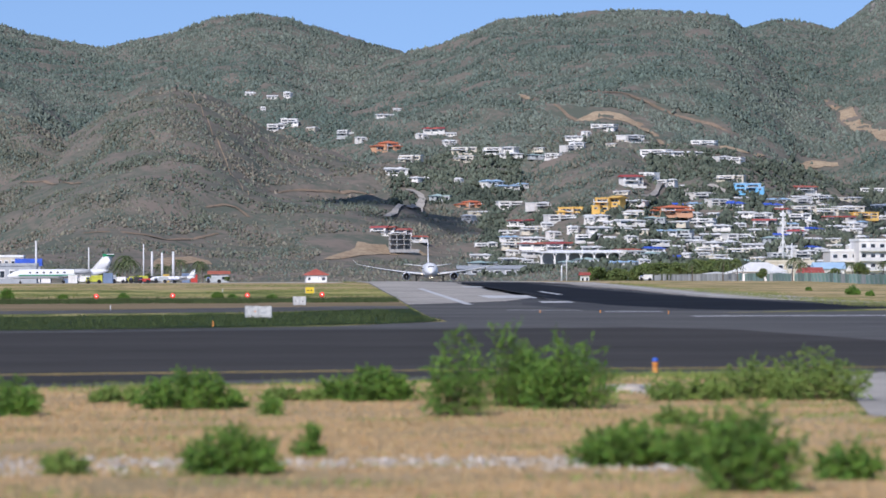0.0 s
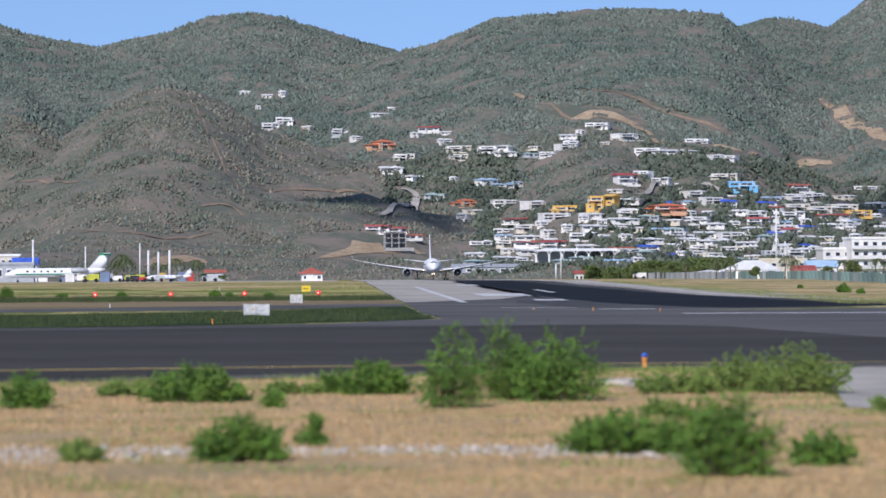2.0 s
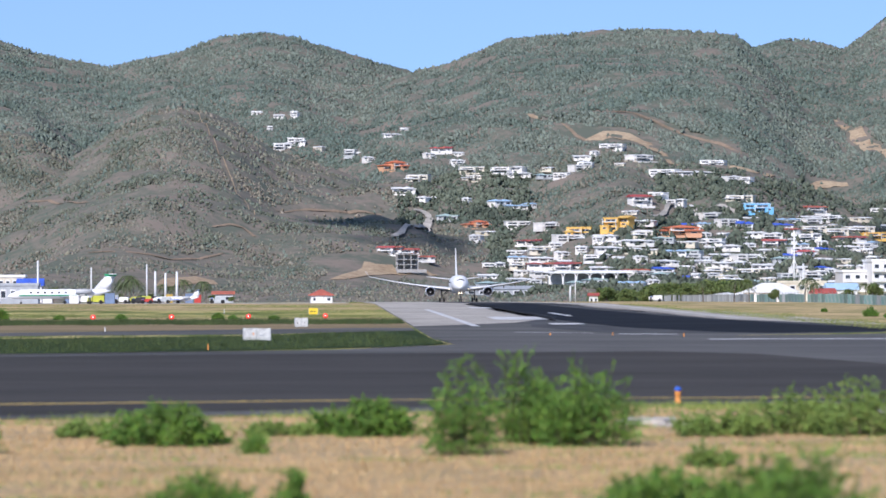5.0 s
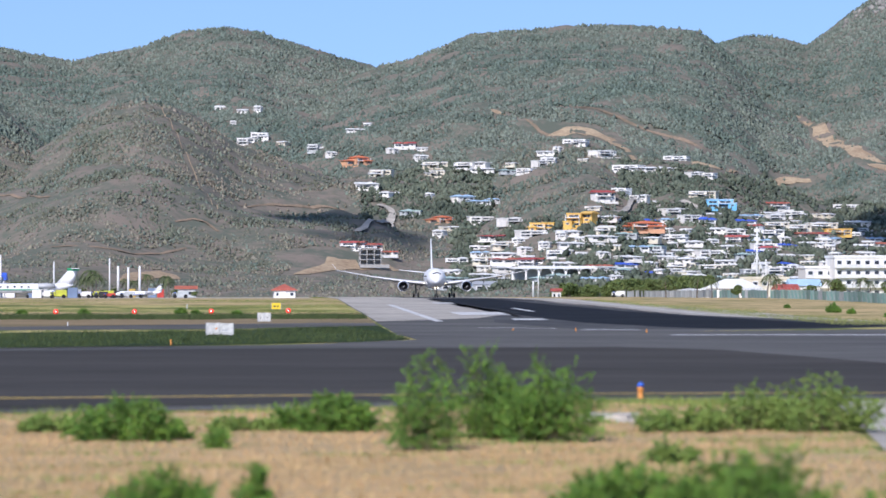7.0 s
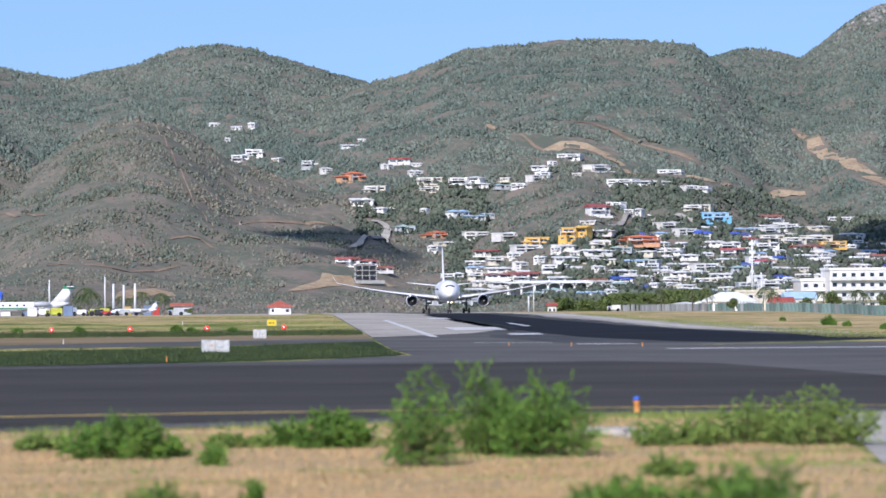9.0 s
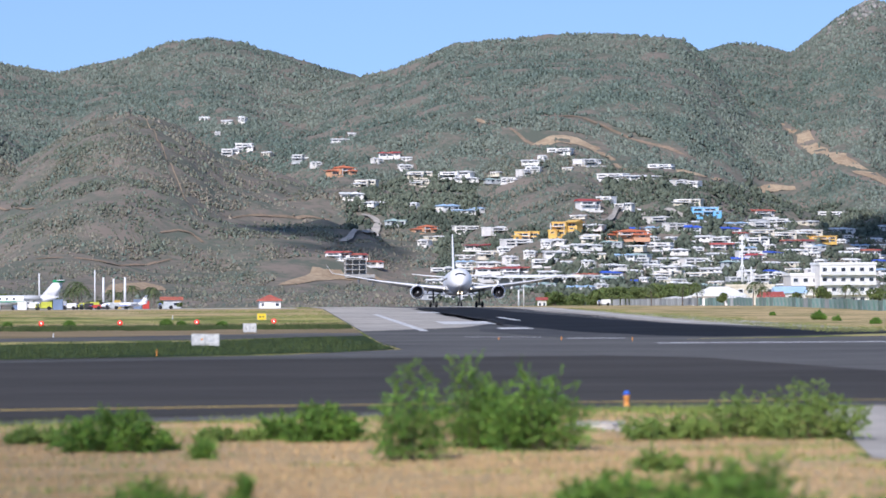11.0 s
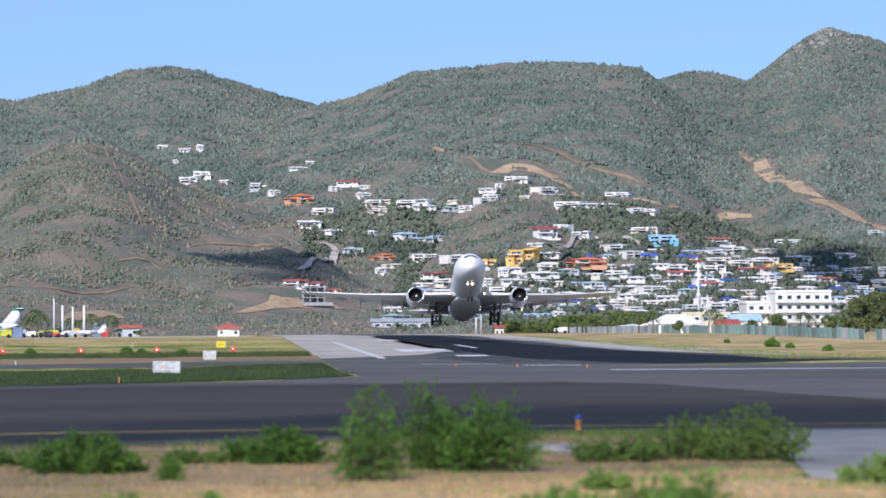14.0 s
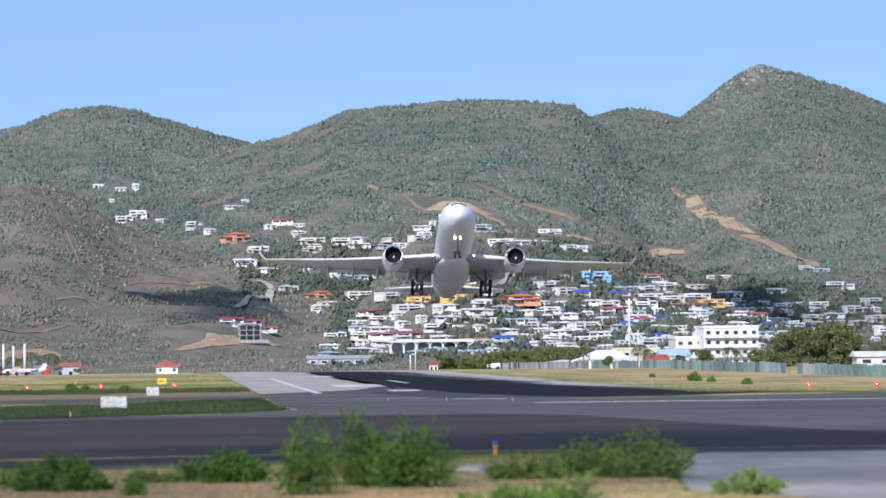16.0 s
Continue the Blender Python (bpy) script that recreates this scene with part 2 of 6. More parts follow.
def sheet(name, corners, lift, mat, label, category, kind="structure", rows=1):
    """A flat paved or grown patch lying on the ground, given by its outline."""
    bm = bmesh.new()
    bm.faces.new([bm.verts.new((x, y, 0)) for x, y in corners])
    bmesh.ops.triangulate(bm, faces=bm.faces[:])
    for y in (950, 1050, 1200, 1436, 1600):
        bmesh.ops.bisect_plane(bm, geom=bm.verts[:] + bm.edges[:] + bm.faces[:], plane_co=(0, y, 0), plane_no=(0, 1, 0))
    for v in bm.verts:
        v.co.z = float(plain(np.array(v.co.y))) + lift
    me = bpy.data.meshes.new(name)
    bm.normal_update()
    bmesh.ops.reverse_faces(bm, faces=[f for f in bm.faces if f.normal.z < 0])
    bm.to_mesh(me)
    bm.free()
    me.materials.append(mat)
    return tagged(new(name, me), label, category, kind=kind)


# ---- pavements and grass patches ----
sheet("runway", [(10, 480), (10, 1900), (62, 1900), (62, 560), (66, 520), (75, 480), (90, 440), (10, 400)], 0.02, M["asphalt_pale"], "worn grey asphalt runway with painted markings", "runway")
sheet("pavement_concrete", [(10.2, 512), (10.2, 1500), (31, 1500), (31, 650), (29.5, 590), (24, 548), (17, 528)], 0.0305, M["concrete"], "pale weathered concrete side of the runway", "pavement")
sheet("pavement_shoulder", [(49, 1500), (61.5, 1500), (61.8, 900), (64, 800), (67.5, 720), (70, 540), (73, 500), (63, 540), (55, 590), (52, 680), (51, 800)], 0.031, M["concrete"], "pale concrete runway shoulder", "pavement")
sheet("pavement_worn", [(29, 1000), (51, 1000), (55, 700), (61, 545), (72, 470), (60, 442), (30, 442), (24, 500), (30, 640)], 0.029, M["asphalt_worn"], "grey asphalt darkened by tyre marks", "pavement")
sheet("pavement_rubber", [(31, 960), (44, 960), (48, 750), (52, 620), (60, 510), (70, 466), (46, 443), (41, 455), (34.5, 498), (31, 600), (31, 750)], 0.032, M["rubber"], "asphalt blackened by tyre rubber", "pavement")
sheet("pavement_turning", [(-49, 329), (-23, 333), (0, 347), (11, 373), (10, 405), (28, 440), (90, 442), (118, 420), (91, 376), (48, 198), (28, 199), (15, 197.6), (0, 184), (-12, 180), (-60, 160)], 0.03, M["asphalt_pale"], "grey asphalt turning area at the runway's end", "pavement")
sheet("pavement_dark", [(-60, 312), (-22, 321), (-9, 327), (8, 331.5), (26, 336), (33, 323), (39, 277), (45, 243), (51, 213), (49, 203.5), (29, 204), (16, 200), (-13, 183), (-60, 164)], 0.036, M["asphalt"], "dark newer asphalt of the turning area", "pavement")
sheet("pavement_taxi_strip", [(-66, 417), (-30, 436), (-7, 444), (2.6, 462), (9.6, 471), (9.6, 497), (3, 498), (-32, 463), (-66, 446)], 0.02, M["asphalt_pale"], "narrow grey service road beside the runway", "pavement")
sheet("pavement_path", [(24.7, 190.5), (28, 198), (48, 197), (48, 110), (28, 117), (21.6, 136), (19.8, 140)], 0.034, M["concrete"], "pale concrete path through the grass", "pavement")
sheet("grass_brown_verge", [(-140, 470), (-66, 447), (-32, 464), (3, 498.5), (9.8, 498), (9.8, 545), (-140, 530)], 0.022, M["brownfield"], "brown dry verge beside the service road", "grass")
sheet("grass_green_band", [(-140, 531), (9.8, 546), (9.8, 592), (-140, 585)], 0.022, M["greengrass"], "dark green band of rough grass", "grass")
sheet("grass_tan_band", [(-140, 640), (9.8, 632), (9.8, 590), (-140, 584)], 0.018, M["tanfield"], "tan dry grass band", "grass")
sheet("grass_tan_field", [(-200, 790), (9.8, 760), (9.8, 1040), (-200, 1040)], 0.018, M["tanfield"], "tan dry grass along the apron", "grass")
sheet("grass_tan_verge", [(67.5, 560), (70, 520), (76, 492), (150, 500), (150, 1500), (62.2, 1500), (62.4, 900), (64.5, 800), (67.5, 720)], 0.018, M["tanfield"], "tan dry grass between runway and fence", "grass")
sheet("pavement_apron", [(-300, 1045), (5, 1045), (5, 1300), (-300, 1300)], 0.02, M["concrete"], "pale concrete apron with parked aircraft", "pavement")
sheet("grass_island", [(-60, 382), (-29, 416), (-7, 431), (5.6, 457), (8, 422), (10.6, 376), (6, 361), (-10, 343), (-23, 333.5), (-60, 320)], 0.04, M["greengrass"], "dark green grass island beside the pavement", "grass")
sheet("grass_corner", [(-7, 431.5), (2.6, 461.5), (9.6, 470.5), (9.9, 400), (10.5, 376), (5, 400)], 0.021, M["greengrass"], "dark grass corner beside the runway", "grass")
sheet("grass_strip", [(40, 424), (52, 438), (66, 458), (84, 470), (119, 480), (119, 464), (84, 452), (66, 443), (52, 431)], 0.042, M["field"], "thin yellow-green grass strip in the pavement", "grass")
for corners in ([(17.2, 508), (18.2, 508), (18.4, 775), (17.3, 775)], [(23.3, 588), (30.6, 588), (30.8, 630), (23.3, 630)], [(27.8, 526), (32, 526), (32, 541), (28, 541)], [(27, 799), (31, 799), (31, 828), (27, 828)],
                [(36, 640), (37, 640), (37, 700), (36, 700)], [(30, 436), (36, 434), (36, 437), (30, 439)], [(20, 452), (28, 446), (28, 447.5), (20, 454)], [(58.5, 600), (59.2, 600), (59.2, 1400), (58.5, 1400)]):
    sheet("marking", corners, 0.045, M["whiteline"], "worn white runway marking", "marking")
sheet("marking", [(36, 398), (110, 396), (110, 398), (60, 401), (36, 402)], 0.048, M["whiteline"], "faded white cross line on the asphalt", "marking")
sheet("marking", [(-60, 185), (-29, 195), (-13.7, 198.7), (-0.5, 202.7), (15, 206), (40, 207), (40, 208), (15, 207.3), (-0.5, 204.4), (-13.9, 200.7), (-29, 197), (-60, 187)], 0.05, M["yellowline"], "faded yellow taxi line", "marking")
sheet("marking", [(-60, 320), (-22, 329), (8, 340), (26, 344), (26, 346), (8, 342.5), (-22, 331), (-60, 322)], 0.05, M["asphalt_pale"], "pale joint line along the asphalt", "marking")
sheet("ground_dry", [(-60, 20), (60, 20), (60, 110), (28, 116), (19.5, 140), (24, 189), (15.4, 196), (0, 183), (-12, 178), (-60, 158)], 0.03, M["drygrass"], "straw-dry grass before the pavement", "grass")


def tyre_streaks(name, n, spans, mat, label, seed, lift):
    """Long thin tyre marks lying along the runway, thicker towards the middle of their lane."""
    r = random.Random(seed)
    verts, faces = [], []
    for k in range(n):
        mid, spread, y0, y1, lean = r.choice(spans)
        x, w = r.gauss(mid, spread), r.uniform(0.10, 0.55)
        a = r.uniform(y0, y1)
        b = min(a + r.uniform(25, 150), y1 + 30)
        x0, x1 = x + lean * (y1 - a), x + lean * (y1 - b)
        z0, z1 = float(plain(np.array(a))) + lift, float(plain(np.array(b))) + lift
        i = len(verts)
        verts += [(x0 - w / 2, a, z0), (x0 + w / 2, a, z0), (x1 + w / 2, b, z1), (x1 - w / 2, b, z1)]
        faces.append((i, i + 1, i + 2, i + 3))
    tagged(new(name, mesh_of(name, verts, faces, mat)), label, "tyre marks", kind="stuff")


tyre_streaks("tyre_marks", 150, [(30.6, 0.7, 640, 900, 0.0), (31.0, 0.8, 560, 760, 0.0), (50.5, 1.2, 560, 900, 0.012)], M["asphalt_worn"], "dark rubber streaks left by landing aircraft", 5, 0.0335)

# ---- aeroplane ----
M["plane_white"] = material("white_aircraft_paint", (0.84, 0.84, 0.84), 0.42, second=(0.77, 0.77, 0.78), scale=0.25, fine=6)
M["plane_grey"] = material("grey_aircraft_paint", (0.45, 0.46, 0.47), 0.45, second=(0.38, 0.39, 0.40), scale=0.3, fine=6)
M["bare_metal"] = material("bare_metal", (0.70, 0.70, 0.72), 0.25, 1.0, second=(0.6, 0.6, 0.62), scale=0.8)
M["dark_metal"] = material("dark_engine_metal", (0.06, 0.06, 0.07), 0.4, 0.6, second=(0.035, 0.035, 0.04), scale=2.0)
M["tyre"] = material("tyre_rubber", (0.02, 0.02, 0.021), 0.85, second=(0.013, 0.013, 0.014), scale=3.0)
M["strut"] = material("gear_strut", (0.16, 0.165, 0.17), 0.5, 0.3, second=(0.10, 0.105, 0.11), scale=2.0)
M["cockpit"] = material("cockpit_glass", (0.015, 0.018, 0.022), 0.08, second=(0.01, 0.012, 0.015), scale=1.0)
M["lamp"] = material("landing_lamp", (1.0, 0.80, 0.52), 0.3, second=(1.0, 0.76, 0.46), scale=1.0, emit=5.0)


def loft(sections, bm=None, smooth=True):
    """Skin over rings of equal vertex count, closed at both ends."""
    own = bmesh.new()
    rings = [[own.verts.new(p) for p in s] for s in sections]
    n = len(rings[0])
    for a, b in zip(rings, rings[1:]):
        for k in range(n):
            own.faces.new((a[k], a[(k + 1) % n], b[(k + 1) % n], b[k]))
    own.faces.new(rings[0])
    own.faces.new(rings[-1][::-1])
    for f in own.faces:
        f.smooth = smooth
    return join(bm, own)


def foil(le, chord, thick, up=(0, 0, 1), n=9):
    """A wing section: leading edge point, chord along +y, thickness along up."""
    le, up = Vector(le), Vector(up)
    top = [(k / n, 1.0) for k in range(n + 1)]
    pts = []
    for f, s in top + [(k / n, -1.0) for k in range(n - 1, 0, -1)]:
        t = 5 * thick * (0.2969 * math.sqrt(f) - 0.126 * f - 0.3516 * f * f + 0.2843 * f ** 3 - 0.1036 * f ** 4)
        pts.append(le + Vector((0, f * chord, 0)) + up * (s * t * chord * (1.0 if s > 0 else 0.75)))
    return pts


def wheel(parent, x, y, z, r, w):
    tyre = part("wheel", lathe([(-w / 2, r * 0.62), (-w / 2, r * 0.86), (-w * 0.32, r), (w * 0.32, r), (w / 2, r * 0.86), (w / 2, r * 0.62)], 20, "x", (x, y, z)), M["tyre"], parent, "black rubber tyre")
    part("rim", lathe([(-w * 0.46, r * 0.55), (-w * 0.4, r * 0.61), (w * 0.4, r * 0.61), (w * 0.46, r * 0.55)], 16, "x", (x, y, z)), M["strut"], tyre)


bogies = []


def aeroplane():
    """A twin-engined wide-body airliner; origin on the ground between the main wheels, nose towards -y."""
    p = thing("airliner", "white twin-engined wide-body airliner taking off, landing gear down", "aeroplane")
    cz, R = 4.75, 2.82
    # fuselage: y, radius, centre height
    rings = [(-28.9, 0.05, 3.85), (-28.75, 0.42, 3.88), (-28.3, 0.86, 3.98), (-27.5, 1.35, 4.13), (-26.4, 1.83, 4.32), (-25.0, 2.27, 4.52), (-23.2, 2.62, 4.68), (-21.0, 2.80, 4.75), (-18.0, R, cz),
             (6.0, R, cz), (11.0, 2.74, 4.82), (16.0, 2.36, 5.18), (21.0, 1.72, 5.78), (25.5, 1.02, 6.35), (28.6, 0.45, 6.75), (29.9, 0.22, 6.85)]
    sec = []
    for y, r, z in rings:
        sec.append([(r * math.cos(2 * math.pi * k / 40), y, z + r * math.sin(2 * math.pi * k / 40)) for k in range(40)])
    part("fuselage", loft(sec), M["plane_white"], p, "white rounded fuselage")
    sec = []
    for y, w, h, z in [(-10.5, 0.3, 0.2, 2.35), (-9, 1.6, 0.6, 2.45), (-6, 2.5, 0.95, 2.7), (0, 2.8, 1.1, 2.8), (5, 2.75, 1.05, 2.8), (9, 2.0, 0.8, 2.75), (12.5, 0.4, 0.3, 2.5)]:
        sec.append([(w * math.cos(2 * math.pi * k / 24), y, z + h * math.sin(2 * math.pi * k / 24)) for k in range(24)])
    part("belly_fairing", loft(sec), M["plane_white"], p, "white belly fairing")
    # windscreen: six dark panes proud of the nose
    for k in range(6):
        a0, a1 = radians(90 - 39 + k * 13.0 + 0.8), radians(90 - 39 + (k + 1) * 13.0 - 0.8)
        bm = bmesh.new()
        quad = []
        for y, r, z in ((-26.62, 1.76, 4.29), (-25.95, 2.0, 4.40)):
            for a in (a0, a1):
                rr = r + 0.03
                quad.append(bm.verts.new((rr * math.cos(a), y, z + rr * math.sin(a))))
        f = bm.faces.new((quad[0], quad[1], quad[3], quad[2]))
        bmesh.ops.solidify(bm, geom=bm.faces[:], thickness=0.03)
        part("windscreen_pane", bm, M["cockpit"], p, "dark cockpit glass")
    for side in (-1, 1):
        # cabin windows: a row of small dark panes along the side
        for k in range(24):
            y = -20 + k * 1.75
            part("cabin_window", box(0.04, 0.26, 0.36, side * (R - 0.005), y, cz + 0.35, 0.01), M["cockpit"], p)
        # wing
        stations = [(1.5, -9.5, 12.2, 3.05, 0.14), (2.9, -8.3, 11.2, 3.2, 0.13), (9.4, -3.9, 7.6, 3.98, 0.115), (18.0, 1.7, 5.2, 5.15, 0.105), (25.6, 7.0, 3.2, 6.55, 0.10), (28.7, 9.3, 2.3, 7.15, 0.095)]
        wing = part("wing", loft([foil((side * x, y, z), c, t) for x, y, c, z, t in stations]), M["plane_grey"], p, "long swept grey wing")
        part("leading_edge", loft([foil((side * x, y - 0.14, z + 0.03), c * 0.13, 0.48 * t / 0.12, n=5) for x, y, c, z, t in stations[1:]]), M["plane_white"], wing, "pale slat along the wing's front")
        part("winglet", loft([foil((side * 28.65, 9.3, 7.1), 2.3, 0.09, (-side * 0.5, 0, 0.86)), foil((side * 29.1, 10.3, 7.6), 1.7, 0.08, (-side * 0.86, 0, 0.5)), foil((side * 30.1, 11.6, 9.1), 0.9, 0.07, (-side * 0.9, 0, 0.43))]), M["plane_white"], wing, "upswept winglet")
        for x0, x1 in ((3.0, 8.6), (10.2, 20.5)):
            def te(x):
                xs = [s[0] for s in stations]
                return np.interp(x, xs, [s[1] + s[2] for s in stations]), np.interp(x, xs, [s[3] for s in stations]), np.interp(x, xs, [s[2] for s in stations])
            secs = []
            for x in (x0, x1):
                y, z, c = te(x)
                q = foil((0, 0, 0), c * 0.19, 0.12)
                m = Matrix.Translation((side * x, y - c * 0.06, z - 0.16)) @ Matrix.Rotation(radians(-20), 4, "X")
                secs.append([m @ v for v in q])
            part("flap", loft(secs), M["plane_grey"], wing, "lowered flap")
        for x in (6.6, 11.4, 15.2, 19.2, 22.6):
            y, z, c = te(x)
            secs = []
            for dy, r, dz in ((-c * 0.45, 0.06, -0.15), (-c * 0.25, 0.36, -0.5), (0.0, 0.42, -0.8), (1.2, 0.28, -1.1), (2.3, 0.05, -1.35)):
                secs.append([(side * x + r * 0.6 * math.cos(2 * math.pi * k / 10), y + dy, z + dz + r * math.sin(2 * math.pi * k / 10)) for k in range(10)])
            part("flap_track_fairing", loft(secs), M["plane_grey"], wing)
        # engine
        ex, ez = side * 9.37, 2.45
        eng = part("engine", lathe([(-11.05, 1.26), (-11.2, 1.36), (-11.1, 1.47), (-10.5, 1.58), (-9.3, 1.64), (-7.6, 1.60), (-6.2, 1.42), (-5.4, 1.24), (-5.4, 1.10), (-6.4, 1.05), (-9.9, 1.22), (-11.05, 1.26)], 36, "y", (ex, 0, ez), closed=False), M["plane_white"], p, "white engine cowling")
        part("inlet_lip", lathe([(-10.98, 1.245), (-11.17, 1.275), (-11.25, 1.36), (-11.17, 1.45), (-10.98, 1.525)], 36, "y", (ex, 0, ez), closed=False), M["bare_metal"], eng, "polished metal inlet lip")
        part("inlet_duct", lathe([(-10.95, 1.235), (-10.4, 1.19), (-9.93, 1.17)], 36, "y", (ex, 0, ez), closed=False), M["dark_metal"], eng, "dark inlet duct")
        part("fan", lathe([(-9.92, 1.215), (-9.86, 0.3)], 36, "y", (ex, 0, ez)), M["dark_metal"], eng, "dark fan disc")
        for k in range(26):
            a = 2 * math.pi * k / 26
            bm = box(0.17, 0.03, 0.88, 0, 0, 0.32, turn=(0, 0, 35))
            bm.transform(Matrix.Translation((ex, -9.97, ez)) @ Matrix.Rotation(a, 4, "Y"))
            part("fan_blade", bm, M["dark_metal"], eng)
        part("spinner", lathe([(-10.5, 0.02), (-10.35, 0.14), (-10.1, 0.30), (-9.93, 0.38)], 20, "y", (ex, 0, ez)), M["dark_metal"], eng, "dark spinner with a pale swirl")
        part("swirl_mark", box(0.20, 0.06, 0.34, ex + 0.10, -10.34, ez - 0.24, 0.02, turn=(0, 35, 0)), M["plane_white"], eng, "white painted swirl")
        part("exhaust_cone", lathe([(-6.2, 0.85), (-4.6, 0.75), (-3.6, 0.25), (-3.2, 0.04)], 20, "y", (ex, 0, ez)), M["dark_metal"], eng)
        part("pylon", loft([foil((ex, -9.2, ez + 1.5), 5.6, 0.05, (1, 0, 0)), foil((ex, -6.2, ez + 2.0), 5.0, 0.05, (1, 0, 0))]), M["plane_white"], eng)
        # tailplane
        part("tailplane", loft([foil((side * 0.6, 20.6, 6.1), 5.6, 0.10), (foil((side * 9.7, 26.4, 7.1), 2.2, 0.09))]), M["plane_white"], p, "white tailplane")
        # main gear
        gx = side * 5.34
        leg = part("main_gear", rod((gx, 0.2, 0.75), (gx, -0.1, 4.4), 0.22, 12), M["strut"], p, "four-wheeled main landing gear")
        part("side_brace", rod((gx, 0.0, 1.9), (gx - side * 2.1, -0.2, 3.9), 0.12), M["strut"], leg)
        part("drag_brace", rod((gx, 0.1, 1.5), (gx, -1.6, 4.0), 0.09), M["strut"], leg)
        part("gear_door", box(0.06, 2.3, 1.9, gx + side * 0.45, 0.1, 2.4, 0.02, turn=(0, side * -8, 0)), M["plane_grey"], leg, "grey gear door")
        bogie = part("bogie", rod((0, -1.0, 0), (0, 1.0, 0), 0.15, 10), M["strut"], p, "tilting bogie with four wheels")
        bogie.location = (gx, 0.0, 0.70)
        bogies.append(bogie)
        for wy in (-0.99, 0.99):
            part("axle", rod((-0.9, wy, 0), (0.9, wy, 0), 0.2, 10), M["strut"], bogie)
            for wx in (-0.70, 0.70):
                part("tyre", lathe([(-0.25, 0.30), (-0.25, 0.60), (-0.16, 0.70), (0.16, 0.70), (0.25, 0.60), (0.25, 0.30)], 20, "x", (wx, wy, 0)), M["tyre"], bogie, "black rubber tyre")
        part("wing_root_lamp", lathe([(-9.55, 0.03), (-9.5, 0.14), (-9.35, 0.14)], 12, "y", (side * 3.15, 1.1, 3.25)), M["lamp"], p, "bright landing lamp in the wing root")
    part("tailfin", loft([foil((0, 15.6, 6.6), 9.6, 0.09, (1, 0, 0)), foil((0, 18.8, 8.6), 7.6, 0.09, (1, 0, 0)), foil((0, 25.9, 16.6), 3.3, 0.09, (1, 0, 0))]), M["plane_white"], p, "tall white tail fin")
    nose = part("nose_gear", rod((0, -22.2, 0.55), (0, -22.45, 3.9), 0.15, 12), M["strut"], p, "two-wheeled nose gear")
    part("drag_brace", rod((0, -22.3, 1.2), (0, -23.9, 3.6), 0.08), M["strut"], nose)
    for wx in (-0.36, 0.36):
        wheel(nose, wx, -22.2, 0.53, 0.53, 0.36)
        part("taxi_lamp", lathe([(-0.12, 0.15), (-0.06, 0.19), (0.06, 0.16)], 14, "y", (wx * 1.15, -22.66, 2.95)), M["lamp"], nose, "bright lamp on the nose gear")
        part("gear_door", box(0.05, 1.7, 0.8, wx * 1.7, -22.9, 2.7, 0.02), M["plane_white"], nose)
    part("antenna", loft([foil((0, -12, 1.95), 0.7, 0.08, (1, 0, 0)), foil((0, -11.8, 1.55), 0.35, 0.08, (1, 0, 0))]), M["plane_white"], p)
    # the gear legs are extended: body and wings stand high over the wheels
    for c in p.children:
        if c.name.startswith(("fuselage", "windscreen", "cabin", "tail", "antenna")):
            c.location.z += 1.12
        elif c.name.startswith("belly"):
            c.location.z += 1.0
        elif c.name.startswith(("wing", "engine")):
            c.location.z += 0.98
    return p


airliner = aeroplane()

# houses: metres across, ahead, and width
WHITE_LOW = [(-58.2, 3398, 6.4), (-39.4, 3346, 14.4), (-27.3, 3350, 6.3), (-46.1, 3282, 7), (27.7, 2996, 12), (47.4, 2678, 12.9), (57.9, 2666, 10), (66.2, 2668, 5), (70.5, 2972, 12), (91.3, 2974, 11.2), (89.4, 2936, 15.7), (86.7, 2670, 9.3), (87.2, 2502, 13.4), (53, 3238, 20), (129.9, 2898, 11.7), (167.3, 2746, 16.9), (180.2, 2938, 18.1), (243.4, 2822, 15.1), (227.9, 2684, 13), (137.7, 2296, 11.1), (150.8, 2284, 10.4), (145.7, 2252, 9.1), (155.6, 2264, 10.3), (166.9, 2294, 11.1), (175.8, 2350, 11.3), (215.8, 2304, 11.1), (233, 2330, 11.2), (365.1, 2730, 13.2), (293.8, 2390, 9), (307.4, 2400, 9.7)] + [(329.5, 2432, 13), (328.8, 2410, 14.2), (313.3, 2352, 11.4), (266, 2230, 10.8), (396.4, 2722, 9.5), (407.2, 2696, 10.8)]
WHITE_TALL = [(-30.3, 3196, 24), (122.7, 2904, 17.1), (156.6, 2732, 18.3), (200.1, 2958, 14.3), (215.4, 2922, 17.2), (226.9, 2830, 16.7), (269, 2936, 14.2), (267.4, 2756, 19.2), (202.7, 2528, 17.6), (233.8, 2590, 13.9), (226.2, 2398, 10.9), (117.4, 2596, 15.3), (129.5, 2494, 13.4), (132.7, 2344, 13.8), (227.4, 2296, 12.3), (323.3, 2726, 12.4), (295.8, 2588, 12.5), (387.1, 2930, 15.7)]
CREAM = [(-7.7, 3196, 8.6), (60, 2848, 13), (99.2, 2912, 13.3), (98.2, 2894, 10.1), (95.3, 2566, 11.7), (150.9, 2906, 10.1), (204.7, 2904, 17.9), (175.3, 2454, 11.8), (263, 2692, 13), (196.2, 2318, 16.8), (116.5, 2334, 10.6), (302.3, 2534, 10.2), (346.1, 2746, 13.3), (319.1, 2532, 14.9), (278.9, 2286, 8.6)]
